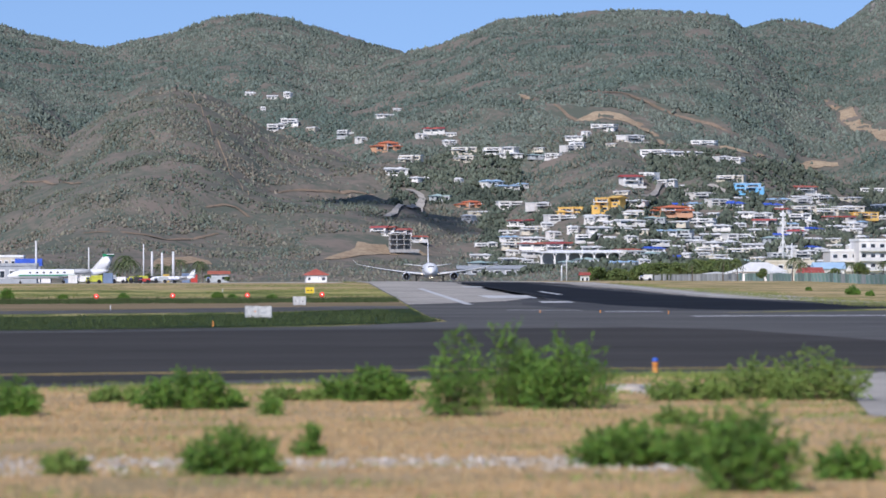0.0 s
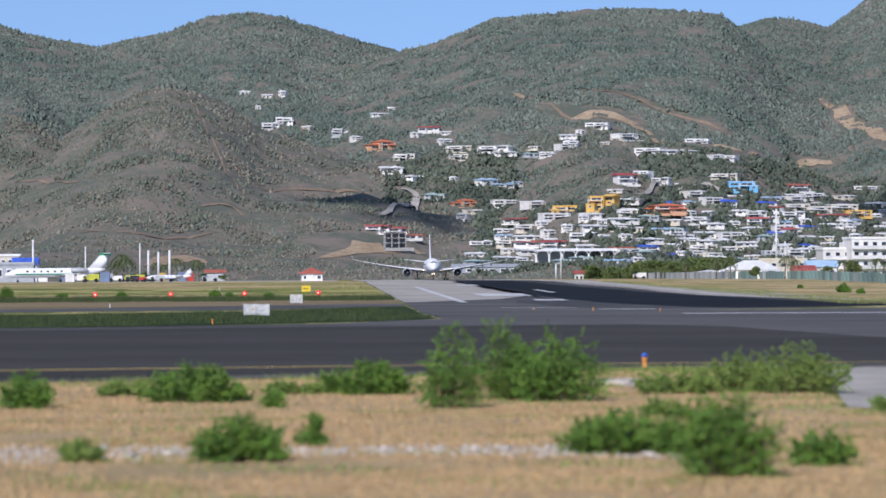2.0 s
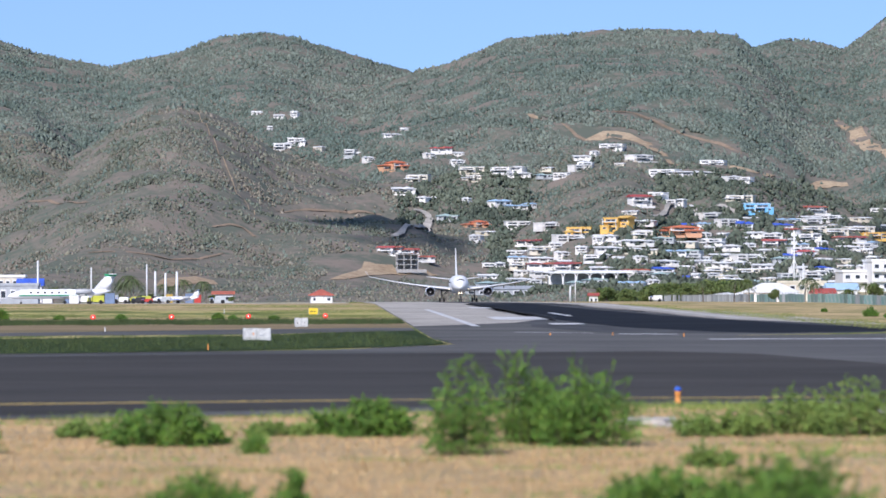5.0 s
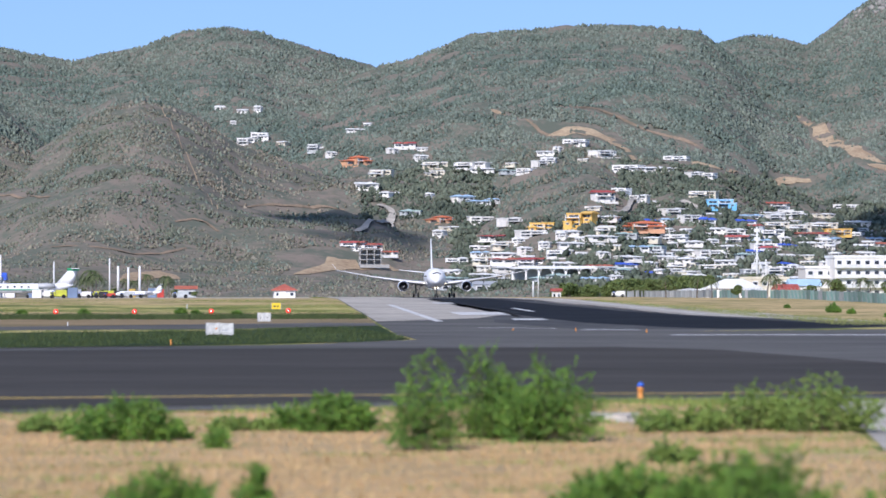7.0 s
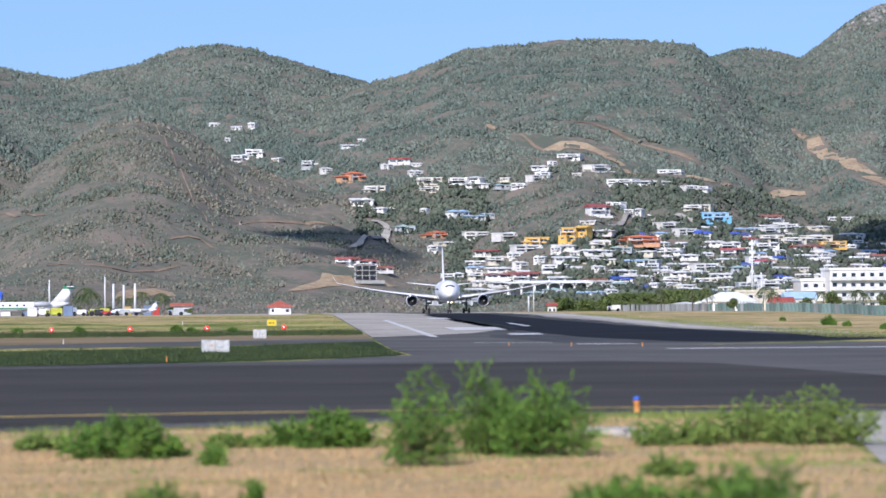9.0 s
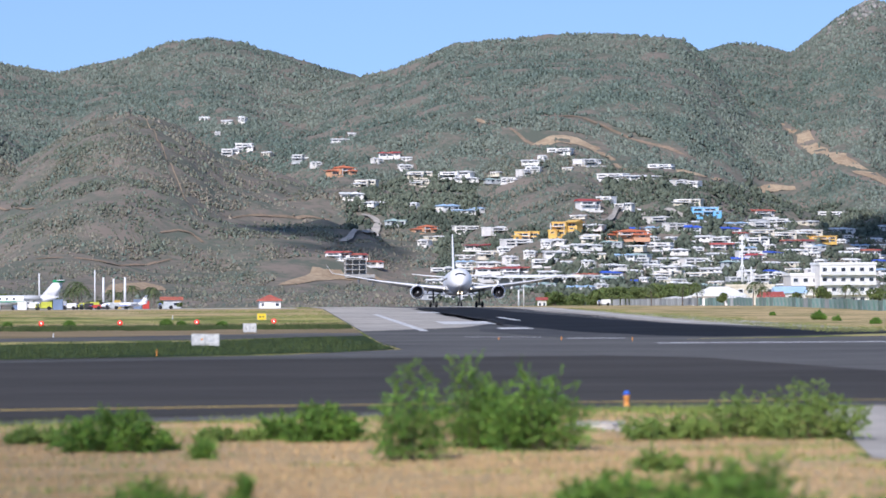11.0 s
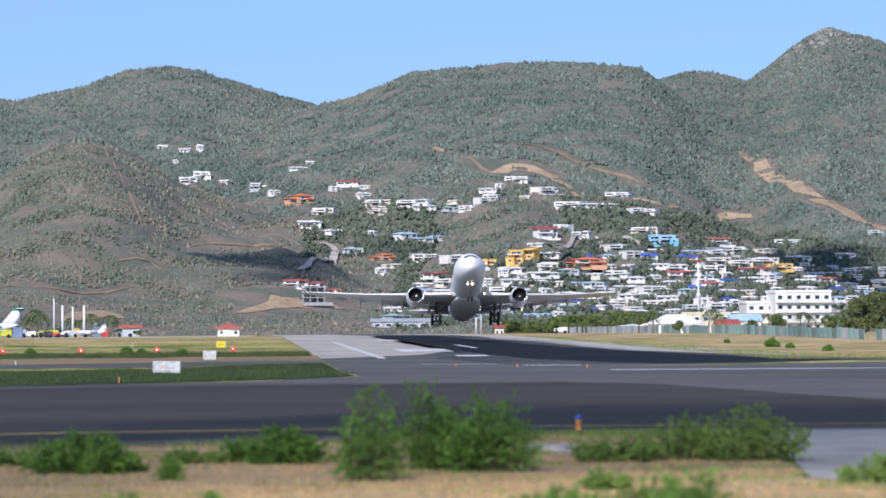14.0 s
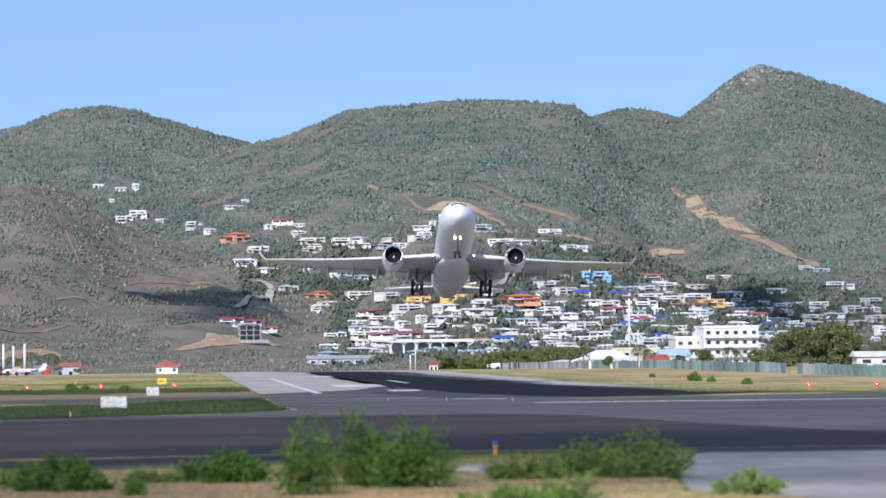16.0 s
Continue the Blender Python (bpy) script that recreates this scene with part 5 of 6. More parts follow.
block(by(-150, 1150, 0), 7, 5, 1, "white portable office on the apron", "wall_white", "flat", "roof_white", cols=3, floor=4.2)
block(by(330, 1300, 0), 6, 5, 1, "low hut with a red roof", "wall_grey", "gable", "roof_red", 1.0, 2, False, floor=2.6)
block(by(985, 1640, 0), 3.4, 3.4, 1, "small hut with a red roof", roof="gable", roof_mat="roof_red", rise=1.2, floor=3.4, cols=2)


def arched_hall(m, w, d, tall, arches):
    """A long white hall whose front is a row of open arches."""
    h = thing("arched_hall", "long white hall with a row of open arches", "building", m)
    n = arches
    pitch = w / n
    for k in range(n + 1):
        part("pillar", box(0.9, 0.9, tall * 0.62, -w / 2 + k * pitch, -d / 2, 0), M["wall_white"], h)
    for k in range(n):
        bm = bmesh.new()
        cx = -w / 2 + (k + 0.5) * pitch
        for s in range(10):
            a0, a1 = math.pi * s / 10, math.pi * (s + 1) / 10
            r = pitch / 2 - 0.45
            p = [(cx - r * math.cos(a), tall * 0.56 + r * 0.6 * math.sin(a)) for a in (a0, a1)]
            for y0, y1 in ((-d / 2 - 0.3, -d / 2 + 0.3),):
                q = [(p[0][0], y0, p[0][1]), (p[1][0], y0, p[1][1]), (p[1][0], y0, tall * 0.8), (p[0][0], y0, tall * 0.8)]
                q2 = [(a, y1, c) for a, _, c in q]
                v, v2 = [bm.verts.new(t) for t in q], [bm.verts.new(t) for t in q2]
                bm.faces.new(v)
                bm.faces.new(v2[::-1])
                for i in range(4):
                    bm.faces.new((v[i], v[(i + 1) % 4], v2[(i + 1) % 4], v2[i]))
        bmesh.ops.remove_doubles(bm, verts=bm.verts[:], dist=0.002)
        part("arch", bm, M["wall_white"], h)
    part("wall", box(w, 0.4, tall * 0.8, 0, d / 2, 0), M["wall_grey"], h)
    part("roof", roof_mesh(w, d, tall * 0.8, "hip", 0.8, tall * 0.2), M["roof_white"], h)


arched_hall(pose(137, 2170, float(height(137, 2170)) - 0.5, 0, 0, 0), 48, 12, 7.2, 7)


def skeleton(m):
    """A half-built concrete frame: slabs on columns."""
    s = thing("unfinished_building", "unfinished grey concrete building of slabs and columns", "building", m)
    for k in range(4):
        part("slab", box(15.0, 9, 0.5, 0, 0, k * 3.4 - 0.2), M["raw_concrete"], s)
    for k in range(3):
        for x in (-7, -2.4, 2.4, 7):
            for y in (-4, 4):
                part("column", box(0.6, 0.6, 3.4, x, y, k * 3.4), M["raw_concrete"], s)
        part("wall", box(14.5, 0.3, 3.2, 0, 4.3, k * 3.4 + 0.1), M["raw_concrete"], s)
    part("terrace", box(20, 3.4, 2.2, 2.5, -5.5, -2.0), M["raw_concrete"], s)


skeleton(pose(41.5, 2260, float(height(41.5, 2260)) + 2.2, 0, 0, 4) @ Matrix.Scale(0.8, 4))
for x, y, w in ((33, 2300, 11), (42, 2304, 12), (50, 2302, 9)):
    settle_house("red", x, y, w, rnd)


def mast(m, tall, r, label, arms=False):
    t = thing("mast", label, "mast", m)
    part("pole", rod((0, 0, 0), (0, 0, tall), r, 10, r2=r * 0.75), M["rail"], t)
    part("base", box(r * 5, r * 5, 0.3), M["raw_concrete"], t)
    if arms:
        for z in (tall * 0.8, tall * 0.92):
            part("antenna_arm", box(2.2, 0.3, 1.3, 0, 0, z), M["rail"], t)
        for s in (-1, 1):
            part("brace", rod((s * 5, 0, 0), (0, 0, tall * 0.62), 0.14, 6), M["rail"], t)
    return t


mast(by(1342, 1500), 25.5, 0.42, "tall white telephone mast with antennas", True)
mast(by(1358, 1480), 13.5, 0.35, "white lattice mast behind houses")
for u, y, tall, rad in ((210, 1220, 9.2, 0.40), (228, 1225, 8.8, 0.38), (248, 1220, 9.2, 0.42), (97, 1230, 10.5, 0.25), (195, 1240, 11.5, 0.25), (3, 1230, 12.5, 0.35), (953, 1500, 10, 0.22), (944, 1505, 6, 0.35)):
    mast(by(u, y), tall, rad, "slim white pole on the apron")


def crane(m):
    c = thing("mobile_crane", "yellow crane with its boom raised over the apron", "crane", m)
    part("chassis", box(6, 2.4, 1.6, 0, 0, 0.5, 0.1), M["crane"], c)
    part("cab", box(1.8, 2.0, 1.8, 1.6, 0, 2.1, 0.1), M["crane"], c)
    bm = None
    a, b = Vector((2.5, 0, 2.4)), Vector((-4.5, 0, 13.5))
    for o in ((0.35, 0.35), (0.35, -0.35), (-0.35, 0.35), (-0.35, -0.35)):
        bm = rod(a + Vector((o[0], o[1], 0)), b + Vector((o[0], o[1], 0)), 0.12, 6, bm=bm)
    for k in range(14):
        p, q = a.lerp(b, k / 14), a.lerp(b, (k + 1) / 14)
        s = 0.35 if k % 2 else -0.35
        bm = rod(p + Vector((s, -0.35, 0)), q + Vector((-s, -0.35, 0)), 0.08, 5, bm=bm)
    part("boom", bm, M["crane"], c, "yellow lattice boom")
    for x in (-2, 2):
        for y in (-1.1, 1.1):
            part("tyre", lathe([(-0.2, 0.4), (-0.2, 0.5), (0.2, 0.5), (0.2, 0.4)], 14, "y", (x, y, 0.5)), M["tyre"], c)


crane(by(-58, 1300))


def business_jet(m, long=25.0, green=True, label="white and green business jet parked on the apron", simple=False):
    """A small jet whose nose points to -x."""
    j = thing("business_jet", label, "aeroplane", m)
    f = long / 26.0
    rings = [(-13, 0.05, 1.9), (-12.4, 0.4, 2.0), (-11.2, 0.85, 2.2), (-9.5, 1.15, 2.4), (-7.5, 1.22, 2.5), (6, 1.22, 2.5), (9, 0.95, 2.75), (11.5, 0.5, 3.1), (13, 0.15, 3.3)]
    part("fuselage", loft([[(y * f, q * f * math.cos(2 * math.pi * k / 24), z * f + q * f * math.sin(2 * math.pi * k / 24)) for k in range(24)] for y, q, z in rings]), M["plane_white"], j)
    stripe = "green_paint" if green else "blue_paint"
    part("stripe", box(17 * f, 2.47 * f, 0.28 * f, -1.5 * f, 0, 2.0 * f, 0.05), M[stripe], j, "coloured stripe along the side")
    turn = Matrix.Rotation(radians(90), 4, "Z")
    for s in (-1, 1):
        w = loft([[turn @ v for v in foil((s * 1.0 * f, 0.0, 1.7 * f), 4.4 * f, 0.11)], [turn @ v for v in foil((s * 11.5 * f, 5.5 * f, 2.3 * f), 1.4 * f, 0.1)]])
        w.transform(Matrix.Scale(-1, 4, (1, 0, 0)))
        part("wing", w, M["plane_white"], j)
        part("engine", lathe([(4.2 * f, 0.5 * f), (4.4 * f, 0.66 * f), (6.5 * f, 0.72 * f), (8.4 * f, 0.5 * f)], 18, "x", (0, s * 1.75 * f, 3.1 * f)), M["plane_grey"], j)
        part("main_wheel", lathe([(-0.15, 0.3), (-0.15, 0.42), (0.15, 0.42), (0.15, 0.3)], 14, "y", (1.5 * f, s * 2.0 * f, 0.42)), M["tyre"], j)
        part("main_strut", rod((1.5 * f, s * 2.0 * f, 0.42), (1.5 * f, s * 1.9 * f, 1.9 * f), 0.1), M["strut"], j)
        for k in range(6):
            part("cabin_window", box(0.55 * f, 0.05, 0.42 * f, (-7 + k * 1.75) * f, s * 1.2 * f, 2.65 * f, 0.02), M["cockpit"], j)
    fin = [(8.2, 3.2, 4.6), (11.6, 7.0, 2.6)]
    part("tailfin", loft([[(x * f + t * c * f, s * 0.16 * f * math.sin(math.pi * min(t + 0.02, 1)), z * f) for t, s in ((0, 0), (0.3, 1), (0.7, 1), (1, 0), (0.7, -1), (0.3, -1))] for x, z, c in fin]), M["plane_white"], j)
    part("fin_cap", box(3.0 * f, 0.5 * f, 0.6 * f, 13.0 * f, 0, 6.95 * f, 0.1), M[stripe], j, "coloured top of the tail fin")
    part("tailplane", box(1.8 * f, 8.5 * f, 0.16 * f, 13.4 * f, 0, 7.4 * f, 0.05), M["plane_white"], j)
    part("nose_wheel", lathe([(-0.12, 0.22), (-0.12, 0.32), (0.12, 0.32), (0.12, 0.22)], 14, "y", (-9.5 * f, 0, 0.32)), M["tyre"], j)
    part("nose_strut", rod((-9.5 * f, 0, 0.32), (-9.6 * f, 0, 1.7 * f), 0.07), M["strut"], j)
    return j


business_jet(by(40, 1085, 4), 26.5)
business_jet(by(245, 1150, -6), 13.0, False, "small white propeller aircraft with a blue tail on the apron")


def truck(m, w, d, h, mat, label, name="airport_truck"):
    t = thing(name, label, "vehicle", m)
    part("body", box(w * 0.66, d, h - 0.5, w * 0.17, 0, 0.5, 0.08), M[mat], t)
    part("cab", box(w * 0.30, d * 0.95, h * 0.78 - 0.5, -w * 0.34, 0, 0.5, 0.12), M[mat], t)
    part("windscreen", box(w * 0.2, d * 0.97, h * 0.22, -w * 0.36, 0, h * 0.5, 0.02), M["pane"], t)
    part("lamp_bar", box(w * 0.12, d * 0.6, 0.16, -w * 0.34, 0, h * 0.78), M["blue_paint"], t)
    for x in (-w * 0.34, w * 0.32):
        for y in (-d / 2, d / 2):
            part("tyre", lathe([(-0.16, 0.36), (-0.16, 0.5), (0.16, 0.5), (0.16, 0.36)], 14, "y", (x, y, 0.5)), M["tyre"], t)


truck(by(105, 1060), 4.2, 2.0, 2.1, "yellow_vehicle", "yellow-green airport fire truck")
truck(by(172, 1140), 3.8, 2.0, 1.8, "yellow_vehicle", "yellow-green airport fire truck")
truck(by(190, 1145), 3.8, 2.2, 2.0, "yellow_vehicle", "yellow-green airport service van")
truck(by(84, 1065), 4.0, 2.0, 2.0, "wall_white", "white airport service van")
truck(by(195, 1060), 3.0, 1.8, 1.3, "red_paint", "small red tow tractor on the apron")
truck(by(320, 1090), 4.2, 2.0, 1.8, "wall_grey", "grey airport van on the apron")
truck(by(1095, 1350), 4.2, 2.0, 2.0, "wall_white", "white van parked beside the runway")


def container(m, w, d, h, mat, label):
    t = thing("container", label, "container", m)
    part("body", box(w, d, h, 0, 0, 0.1, 0.04), M[mat], t)
    for k in range(int(w / 0.6)):
        part("rib", box(0.12, 0.08, h - 0.2, -w / 2 + 0.4 + k * 0.6, -d / 2 - 0.04, 0.2), M[mat], t)


container(by(130, 1055), 2.4, 2.4, 2.6, "blue_sheet", "blue-grey steel container on the apron")
container(by(67, 1050), 2.3, 2.0, 2.1, "wall_white", "white water tank on the apron")
container(by(-110, 1100), 3.0, 2.4, 2.2, "orange_paint", "orange steel container on the apron")
container(by(500, 1105), 2.0, 1.8, 1.6, "wall_white", "white equipment cabinet beside the pavilion")

for u, y, w, h, mat, label in ((60, 1150, 3.0, 2.4, "blue_sheet", "dark blue freight container on the apron"), (138, 1120, 2.2, 2.2, "grey_sheet", "grey ground power unit on the apron"), (20, 1160, 2.6, 2.2, "wall_white", "white freight container on the apron"), (212, 1160, 2.4, 1.8, "black", "black baggage container on the apron"), (270, 1165, 2.2, 2.6, "blue_sheet", "blue freight container on the apron"), (285, 1160, 1.8, 2.2, "red_paint", "red equipment box on the apron"), (-95, 1150, 3.4, 2.8, "blue_sheet", "blue steel container on the apron"), (235, 1170, 1.8, 2.4, "crane", "yellow ground power unit on the apron")):
    container(by(u, y), w, 2.0, h, mat, label)
for u, y, mat, label in ((150, 1110, "wall_white", "white service van on the apron"), (225, 1120, "wall_grey", "grey service van on the apron"), (180, 1100, "black", "dark service van on the apron"), (-75, 1120, "wall_white", "white delivery van on the apron")):
    truck(by(u, y), 3.6, 1.9, 1.7, mat, label)


# ---- foreground growth ----
M["bush_leaf"] = material("acacia_leaf", (0.155, 0.285, 0.032), 0.7, second=(0.080, 0.165, 0.020), scale=0.9, island=0.4)
M["weed_leaf"] = material("pale_weed_leaf", (0.22, 0.31, 0.06), 0.75, second=(0.13, 0.21, 0.038), scale=0.9, island=0.35)
M["weedy"] = material("weed_blades", (0.26, 0.31, 0.07), 0.85, second=(0.15, 0.21, 0.045), scale=0.3, island=0.35)
M["twig"] = material("twig", (0.16, 0.12, 0.08), 0.9, second=(0.1, 0.08, 0.05), scale=4.0)
M["stone"] = material("pale_coral_stone", (0.58, 0.53, 0.46), 0.9, second=(0.40, 0.36, 0.31), scale=2.0, objects=0.2, island=0.25)
M["straw"] = material("straw_blades", (0.57, 0.39, 0.19), 0.9, second=(0.42, 0.29, 0.14), scale=0.3, island=0.2)
M["blade"] = material("green_blades", (0.24, 0.30, 0.07), 0.85, second=(0.14, 0.20, 0.045), scale=0.3, island=0.35)


def twigs(name, rods, mat, parent, label=""):
    """Many thin three-sided rods as one mesh."""
    a, b = np.array([q[0] for q in rods], float), np.array([q[1] for q in rods], float)
    r0, r1 = np.array([q[2] for q in rods])[:, None], np.array([q[3] for q in rods])[:, None]
    n = len(a)
    verts = np.zeros((n, 6, 3))
    for k in range(3):
        off = np.array([math.cos(k * 2.094), math.sin(k * 2.094), 0.2 * k])
        verts[:, k], verts[:, 3 + k] = a + off * r0, b + off * r1
    t = np.array([(0, 1, 4), (0, 4, 3), (1, 2, 5), (1, 5, 4), (2, 0, 3), (2, 3, 5)])
    ob = new(name, soup(name, verts.reshape(-1, 3), (t[None] + (np.arange(n) * 6)[:, None, None]).reshape(-1, 3), mat))
    ob.parent = parent
    return tagged(ob, label)


def shrub(x, y, wide, tall, seed, mat="bush_leaf", label="feathery green acacia shrub in the dry grass", dense=1.0):
    """A low shrub: arching stems with side sprays of small leaves along them."""
    r = random.Random(seed)
    s = thing("shrub", label, "shrub", pose(x, y, 0.03), "shrubs in the dry grass")
    rods, at, way = [], [], []
    for k in range(max(8, int(17 * wide * dense))):
        bx, by_ = r.uniform(-1, 1), r.uniform(-1, 1)
        base = Vector((bx * wide * 0.30, by_ * wide * 0.24, -0.05))
        rise = tall * r.choice((0.42, 0.55, 0.7, 0.85, 1.0)) * (1 - 0.5 * bx * bx)
        end = Vector((bx * wide * 0.44 + r.uniform(-0.08, 0.08) * wide, by_ * wide * 0.36, rise))
        mid = base.lerp(end, 0.5) + Vector((0, 0, rise * 0.14))
        rods += [(base, mid, 0.02, 0.013), (mid, end, 0.013, 0.004)]
        for j in range(10):
            f = 0.06 + 0.94 * (j + r.random()) / 10
            p = base.lerp(mid, f * 2) if f < 0.5 else mid.lerp(end, f * 2 - 1)
            d = Vector((r.gauss(0, 1), r.gauss(0, 1), r.gauss(0.25, 0.6))).normalized()
            long = (0.20 + 0.20 * tall) * (1.25 - 0.65 * f) * r.uniform(0.7, 1.3)
            q = p + d * long
            rods.append((p, q, 0.005, 0.002))
            for i in range(18):
                at.append(p.lerp(q, (i + 0.6) / 18) + Vector((r.gauss(0, 0.03), r.gauss(0, 0.03), r.gauss(0, 0.03))))
                way.append(d)
    twigs("stem", rods, M["twig"], s, "thin brown stems")
    g = np.random.RandomState(seed)
    c, w = np.array(at), np.array(way)
    c[:, 2] = np.maximum(c[:, 2], 0.03)
    n = len(c)
    a = w + g.normal(0, 0.8, (n, 3))
    a /= np.linalg.norm(a, axis=1)[:, None]
    b = g.normal(0, 1, (n, 3))
    b -= (a * b).sum(1)[:, None] * a
    b /= np.linalg.norm(b, axis=1)[:, None]
    z = 0.062 * g.uniform(0.6, 1.4, (n, 1))
    quad = np.stack([c - a * z, c + b * z * 0.42, c + a * z, c - b * z * 0.42], 1).reshape(-1, 3)
    i = np.arange(n)[:, None] * 4
    ob = new("foliage", soup("foliage", quad, np.concatenate([i + np.array([[0, 1, 2]]), i + np.array([[0, 2, 3]])]), M[mat]))
    ob.parent = s
    tagged(ob, "small feathery green leaves")


def near(u, v):
    """Ground position of bearing u, v below the level sight line."""
    d = EYE_H * FOCAL / v
    return (u - 518) / FOCAL * d, d


for k, (u, v, w, h, mat, dense) in enumerate((
        (-120, 313, 120, 80, "bush_leaf", 1.2), (218, 300, 205, 80, "bush_leaf", 1.0), (300, 297, 90, 40, "bush_leaf", 0.8), (597, 284, 165, 68, "bush_leaf", 1.3), (752, 318, 125, 178, "bush_leaf", 0.9), (848, 298, 130, 168, "bush_leaf", 0.8), (975, 302, 180, 150, "bush_leaf", 1.3), (900, 296, 150, 110, "bush_leaf", 1.1),
        (287, 450, 215, 100, "bush_leaf", 1.3), (1113, 434, 270, 90, "bush_leaf", 1.2), (1365, 500, 230, 190, "bush_leaf", 1.2), (1290, 440, 200, 120, "bush_leaf", 1.1), (448, 411, 60, 72, "bush_leaf", 0.8), (1457, 285, 230, 100, "weed_leaf", 0.8), (1340, 282, 170, 80, "weed_leaf", 0.7),
        (1205, 285, 190, 48, "weed_leaf", 0.8), (385, 314, 45, 40, "bush_leaf", 0.8), (505, 280, 70, 50, "bush_leaf", 0.8), (90, 284, 120, 34, "weed_leaf", 0.8), (430, 282, 130, 30, "weed_leaf", 0.7), (1570, 470, 150, 80, "bush_leaf", 0.8), (-60, 450, 110, 45, "weed_leaf", 0.8), (1700, 330, 180, 50, "weed_leaf", 0.6), (1190, 340, 110, 40, "weed_leaf", 0.6))):
    x, y = near(u, v)
    s = y / FOCAL
    shrub(x, y, w * s, h * s, 100 + k, mat, "feathery green acacia shrub in the dry grass" if mat == "bush_leaf" else "loose pale green weeds in the dry grass", dense)


for k, (u, y, w, h) in enumerate(((1478, 620, 2.2, 1.5), (1510, 600, 1.3, 0.8), (1395, 700, 1.0, 0.6), (1580, 560, 1.6, 0.8), (320, 596, 2.0, 0.9), (348, 590, 1.4, 0.7), (150, 592, 1.8, 0.8), (420, 585, 1.6, 0.7), (40, 598, 1.6, 0.7), (-60, 600, 2.0, 1.6))):
    shrub((u - 518) / FOCAL * y, y, w, h, 200 + k, "bush_leaf", "small green bush on the airfield grass", 1.6)


def blades(name, n, region, tall, mat, seed, label, patch):
    """Grass blades over a stretch of ground, thicker in patches."""
    r = np.random.RandomState(seed)
    x, y = r.uniform(region[0], region[1], n), r.uniform(region[2], region[3], n)
    keep = patch(x, y) > r.uniform(0, 1, n)
    x, y = x[keep], y[keep]
    n = len(x)
    a, h = r.uniform(0, 6.28, n), tall * r.uniform(0.5, 1.4, n)
    w, lean = 0.014 + 0.02 * r.uniform(0, 1, n), r.normal(0, 0.45, (n, 2)) * h[:, None]
    z = np.full(n, 0.03)
    v = np.stack([np.stack([x - np.cos(a) * w, y - np.sin(a) * w, z], 1), np.stack([x + np.cos(a) * w, y + np.sin(a) * w, z], 1), np.stack([x + lean[:, 0], y + lean[:, 1], z + h], 1)], 1).reshape(-1, 3)
    tagged(new(name, soup(name, v, np.arange(n * 3).reshape(-1, 3), M[mat])), label, "grass", kind="stuff")


def dry(x, y):
    edge = np.interp(x, [-40, -12, 0, 15.5, 24], [164, 178, 183, 195, 189])
    return (y < edge - 0.5) & ~((x > 19.5) & (y < 189) & (x > np.interp(y, [115, 140, 189], [26, 19.5, 24])))


def stony(x, y):
    return np.clip(1.2 - np.abs(y - 104.5 - wave(x, y, 14, 91) * 3) / 4.5, 0, 1) * (x < 12)


blades("dry_grass_blades", 300000, (-26, 34, 72, 196), 0.10, "straw", 1, "short straw-dry grass blades", lambda x, y: dry(x, y) * np.clip(0.75 + 0.5 * wave(x, y, 18, 81), 0.1, 1) * (1 - 0.8 * stony(x, y)) * np.clip(150 / y - 0.3, 0.3, 1))
blades("green_grass_blades", 150000, (-26, 34, 72, 197), 0.14, "blade", 2, "green grass tufts in the dry grass", lambda x, y: dry(x, y) * np.clip(0.05 + 1.3 * (wave(x, y, 11, 82) - 0.42) + 0.8 * wave(x, y, 3.0, 83) * (wave(x, y, 11, 82) > 0.2) + 0.9 * np.clip((y - np.interp(x, [-12, 0, 15.5, 24], [170, 176, 186, 178])) / 6, 0, 1) + 0.75 * (x > 11.5) * (y > 125), 0, 1))
blades("island_grass_blades", 60000, (-62, 11, 318, 458), 0.32, "island_blade", 3, "dark green grass of the island", lambda x, y: (y > np.interp(x, [-60, -23, -10, 6, 11], [320, 334, 344, 362, 378])) * (y < np.interp(x, [-60, -29, -7, 5.6, 8, 11], [382, 416, 431, 457, 422, 380])) * np.clip(0.6 + wave(x, y, 14, 85), 0.1, 1))


blades("rough_grass_blades", 90000, (-95, 9.5, 527, 592), 0.5, "island_blade", 7, "dark rough grass beside the runway", lambda x, y: np.clip(0.55 + 0.9 * wave(x, y, 22, 86), 0.05, 1) * (y > 530 + 6 * wave(x, y, 40, 87)) * np.clip((592 - y) / 30, 0, 1))
blades("verge_grass_blades", 70000, (61.5, 113, 470, 900), 0.35, "verge_blade", 8, "olive grass along the runway verge", lambda x, y: np.clip((70 + 5 * wave(x, y, 60, 88) + np.clip((560 - y) / 4, 0, 30) - x) / 5, 0, 0.9))
blades("field_grass_blades", 70000, (-95, 9.5, 600, 900), 0.3, "verge_blade", 9, "yellow-green grass tufts on the airfield", lambda x, y: np.clip(0.9 * wave(x, y, 70, 89) + 0.15, 0, 0.8))


blades("edge_weeds", 60000, (-30, 34, 160, 197), 0.34, "weedy", 14, "green weeds along the edge of the asphalt", lambda x, y: dry(x, y) * np.clip((y - np.interp(x, [-30, -12, 0, 15.5, 24], [161, 172, 177, 185, 178])) / 5, 0, 1) * np.clip(0.35 + 0.9 * wave(x, y, 9, 95) + 0.5 * (x > 13), 0.04, 1))


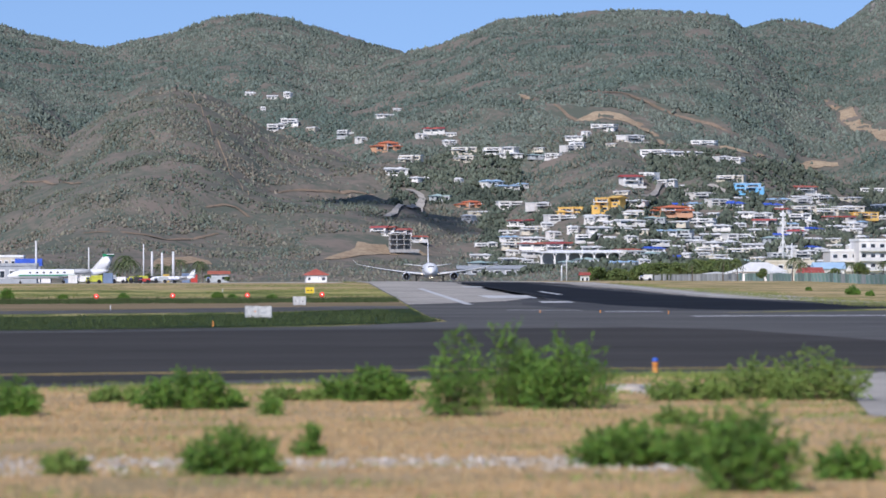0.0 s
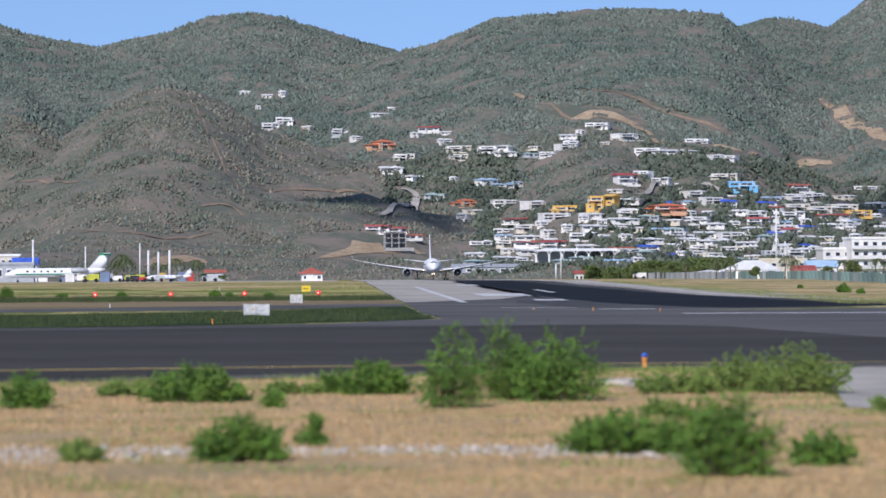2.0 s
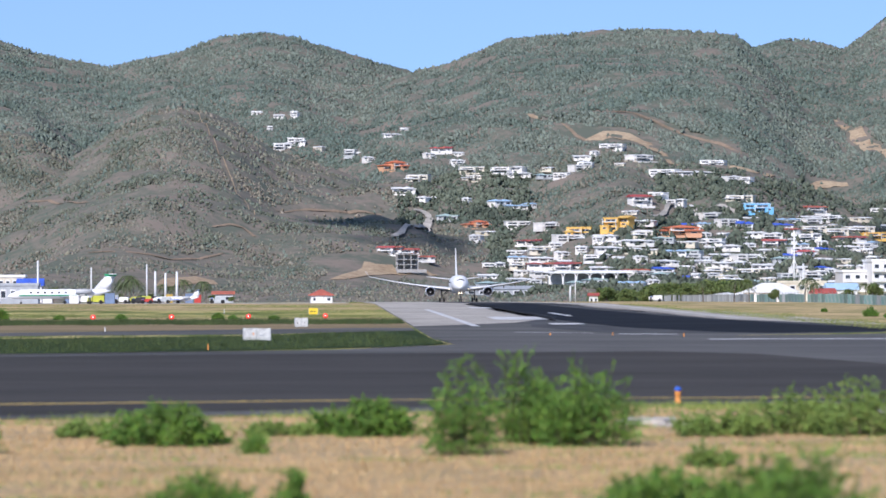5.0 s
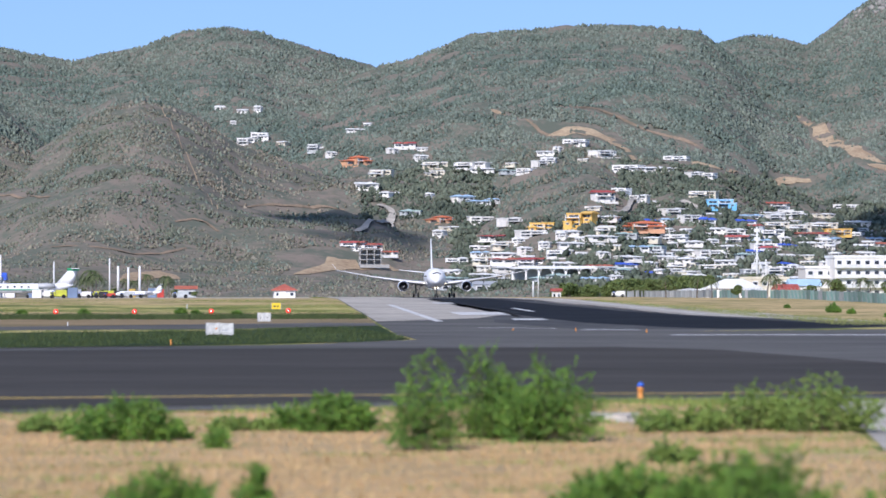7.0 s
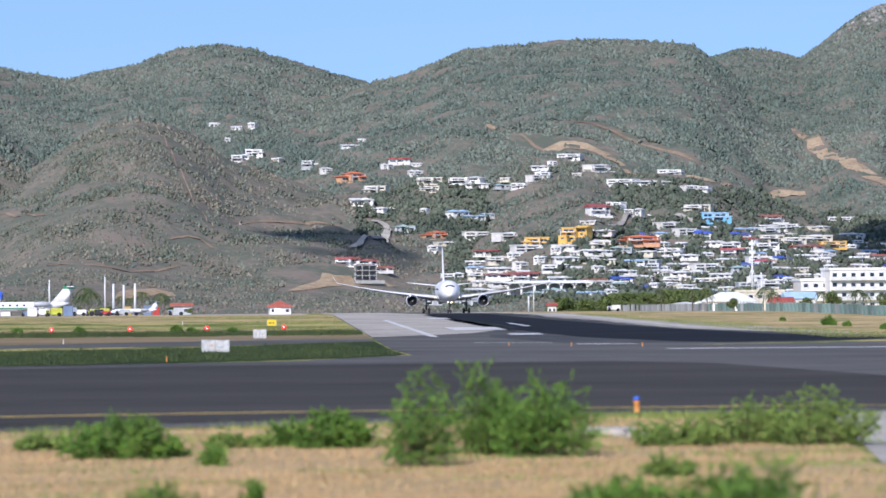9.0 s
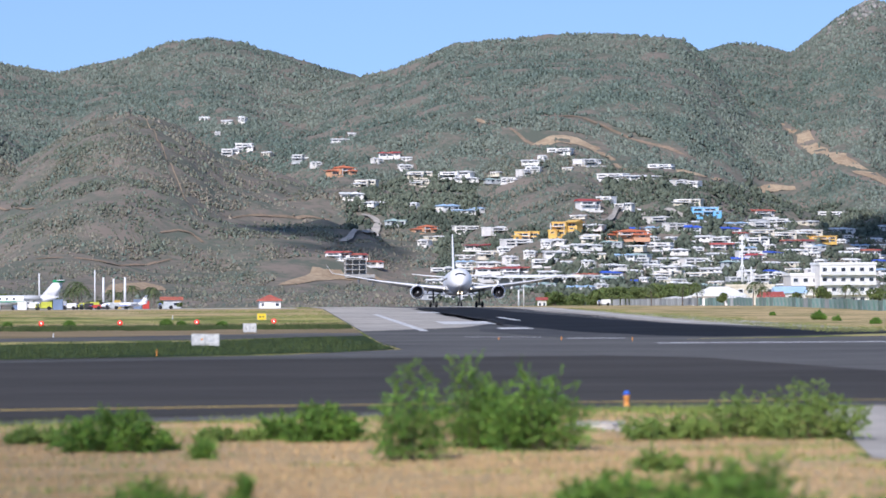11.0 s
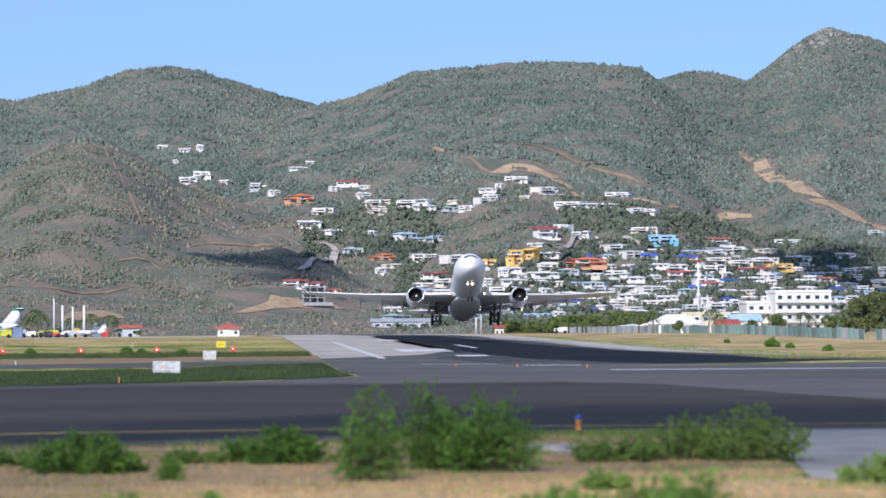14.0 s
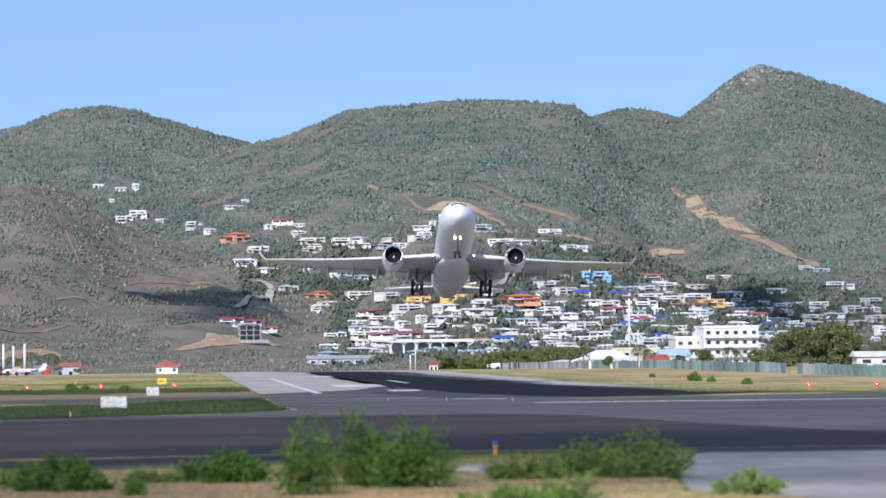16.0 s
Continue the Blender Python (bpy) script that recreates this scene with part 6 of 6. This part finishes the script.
def pebbles():
    """Pale broken coral stone scattered in the grass."""
    r = np.random.RandomState(4)
    x, y = r.uniform(-14, 16, 9000), r.uniform(92, 118, 9000)
    keep = stony(x, y) * 0.8 > r.uniform(0, 1, 9000)
    x, y = x[keep], y[keep]
    rad = r.uniform(0.03, 0.10, len(x)) * np.where(r.uniform(0, 1, len(x)) < 0.06, 2.2, 1.0)
    clumps("loose_stones", np.stack([x, y, 0.03 + rad * 0.3], 1), rad, M["stone"], "pale broken stones scattered on dry ground", "stones", 6, 0.6, 0.3)


pebbles()


def slab(x, y, w, d, h, seed):
    r = random.Random(seed)
    s = thing("stone_slab", "flat pale concrete slab lying in the weeds", "stone", pose(x, y, 0.03, 0, 0, r.uniform(-20, 20)))
    bm = box(w, d, h, 0, 0, 0, 0.05)
    for v in bm.verts:
        v.co += Vector((r.uniform(-1, 1), r.uniform(-1, 1), 0)) * 0.05
    part("slab", bm, M["stone"], s)


x, y = near(1079, 262)
slab(x, y, 1.9, 3.0, 0.22, 1)
x, y = near(1120, 268)
slab(x, y, 0.9, 1.4, 0.16, 2)


# ---- clouds behind and beside the view, whose shade drifts over the land ----
def vapour(name, thin, thick):
    """Thin bright cloud that lets part of the sun through."""
    m = bpy.data.materials.new(name)
    m.use_nodes = True
    nt = m.node_tree
    p = nt.nodes["Principled BSDF"]
    p.inputs["Base Color"].default_value, p.inputs["Roughness"].default_value = (0.9, 0.9, 0.92, 1), 1.0
    coord, noise, ramp = nt.nodes.new("ShaderNodeTexCoord"), nt.nodes.new("ShaderNodeTexNoise"), nt.nodes.new("ShaderNodeMapRange")
    noise.inputs["Scale"].default_value, noise.inputs["Detail"].default_value = 0.06, 4
    nt.links.new(coord.outputs["Object"], noise.inputs["Vector"])
    nt.links.new(noise.outputs["Fac"], ramp.inputs["Value"])
    ramp.inputs["From Min"].default_value, ramp.inputs["From Max"].default_value = 0.3, 0.7
    ramp.inputs["To Min"].default_value, ramp.inputs["To Max"].default_value = thin, thick
    nt.links.new(ramp.outputs[0], p.inputs["Alpha"])
    return m


M["vapour"] = vapour("cloud_vapour", 0.12, 0.40)
M["thin_vapour"] = vapour("thin_cloud_vapour", 0.14, 0.26)


def cloud(label, wide, deep, seed, puffs=16, mat="vapour"):
    """A flat-based cumulus of overlapping puffs, at its middle."""
    r = np.random.RandomState(seed)
    c = thing("cloud", label, "cloud", None, "drifting cumulus clouds")
    for k in range(puffs):
        a, f = r.uniform(0, 6.28), math.sqrt(r.uniform(0, 1))
        x, y = f * wide * 0.40 * math.cos(a), f * deep * 0.40 * math.sin(a)
        rad = min(wide, deep) * r.uniform(0.16, 0.30) * (1.2 - 0.5 * f)
        bm = bmesh.new()
        bmesh.ops.create_icosphere(bm, subdivisions=2, radius=rad)
        for v in bm.verts:
            v.co *= 1 + 0.12 * float(wave(v.co.x + 40 * k, v.co.y + v.co.z, rad * 0.9, 95))
            v.co.x *= 1.3 if wide > deep else 1.0
            v.co.y *= 1.3 if deep > wide else 1.0
            v.co.z = v.co.z * (0.55 if v.co.z > 0 else 0.2)
            v.co += Vector((x, y, 0))
        for face in bm.faces:
            face.smooth = True
        part("puff", bm, M[mat], c)
    return c


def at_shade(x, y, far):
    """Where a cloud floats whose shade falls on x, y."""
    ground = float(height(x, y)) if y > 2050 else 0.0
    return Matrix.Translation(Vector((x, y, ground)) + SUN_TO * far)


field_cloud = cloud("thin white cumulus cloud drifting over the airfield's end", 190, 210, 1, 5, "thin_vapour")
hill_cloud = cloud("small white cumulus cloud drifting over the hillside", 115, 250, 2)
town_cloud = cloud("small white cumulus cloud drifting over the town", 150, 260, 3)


# ---- what moves ----
def on_runway(y):
    return float(plain(np.array(y)))


def motions():
    """The take-off run: seconds, metres across and ahead, height of the main wheels, nose-up angle, bank, heading."""
    run = [(0.0, 42.0, 1654, None, 0.0, 0.0, 0.0), (1.0, 42.0, 1602, None, 0.0, 0.0, 0.0), (2.0, 42.0, 1549, None, 0.0, 0.0, 0.0), (3.0, 42.0, 1494, None, 0.0, 0.0, 0.0), (4.0, 42.0, 1437, None, 0.0, 0.0, 0.0),
           (5.5, 42.0, 1348, None, 0.0, 0.0, 0.0), (7.0, 42.0, 1254, None, 0.0, 0.0, 0.0), (8.0, 42.0, 1188, None, 0.0, 0.0, 0.0), (9.0, 42.0, 1119, None, 0.0, 0.0, 0.0), (10.3, 41.7, 1030, None, 0.1, 0.0, -0.2),
           (11.0, 41.4, 979, 0.0, 1.0, 0.3, -0.4), (11.5, 41.16, 942, 0.1, 2.15, 0.76, -0.46), (12.0, 41.1, 904, 0.3, 4.1, 0.6, -0.8), (12.5, 41.04, 865, 0.63, 5.99, 0.5, -1.0), (13.0, 40.95, 827, 1.01, 8.06, 0.81, -1.1),
           (13.5, 41.2, 793, 1.7, 10.0, 1.7, -1.4), (14.0, 41.75, 764, 3.0, 11.5, 0.42, -1.0), (14.5, 42.1, 729, 4.85, 12.46, -0.58, -1.14), (15.0, 42.6, 699, 7.26, 13.2, -0.42, -1.3), (15.5, 42.65, 663, 10.27, 14.0, 0.5, -1.3), (16.0, 42.57, 625.6, 13.68, 14.2, 1.25, -1.5)]
    walk(airliner, [(t, pose(x, y, on_runway(y) if z is None else z, -up, bank, turn)) for t, x, y, z, up, bank, turn in run])
    for bogie in bogies:
        x = bogie.location.x
        walk(bogie, [(t, pose(x, 0.0, z, -tilt)) for t, z, tilt in ((0.0, 0.70, 0), (11.0, 0.70, 0), (12.0, 0.80, 5), (13.0, 1.15, 17), (14.0, 1.32, 24), (16.0, 1.32, 24))])
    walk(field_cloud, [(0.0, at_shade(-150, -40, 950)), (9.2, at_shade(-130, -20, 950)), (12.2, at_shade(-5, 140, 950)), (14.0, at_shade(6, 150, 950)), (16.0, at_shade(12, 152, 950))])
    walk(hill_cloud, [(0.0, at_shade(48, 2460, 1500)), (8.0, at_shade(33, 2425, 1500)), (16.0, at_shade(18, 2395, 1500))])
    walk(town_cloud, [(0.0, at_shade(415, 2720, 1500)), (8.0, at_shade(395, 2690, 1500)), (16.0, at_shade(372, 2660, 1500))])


motions()
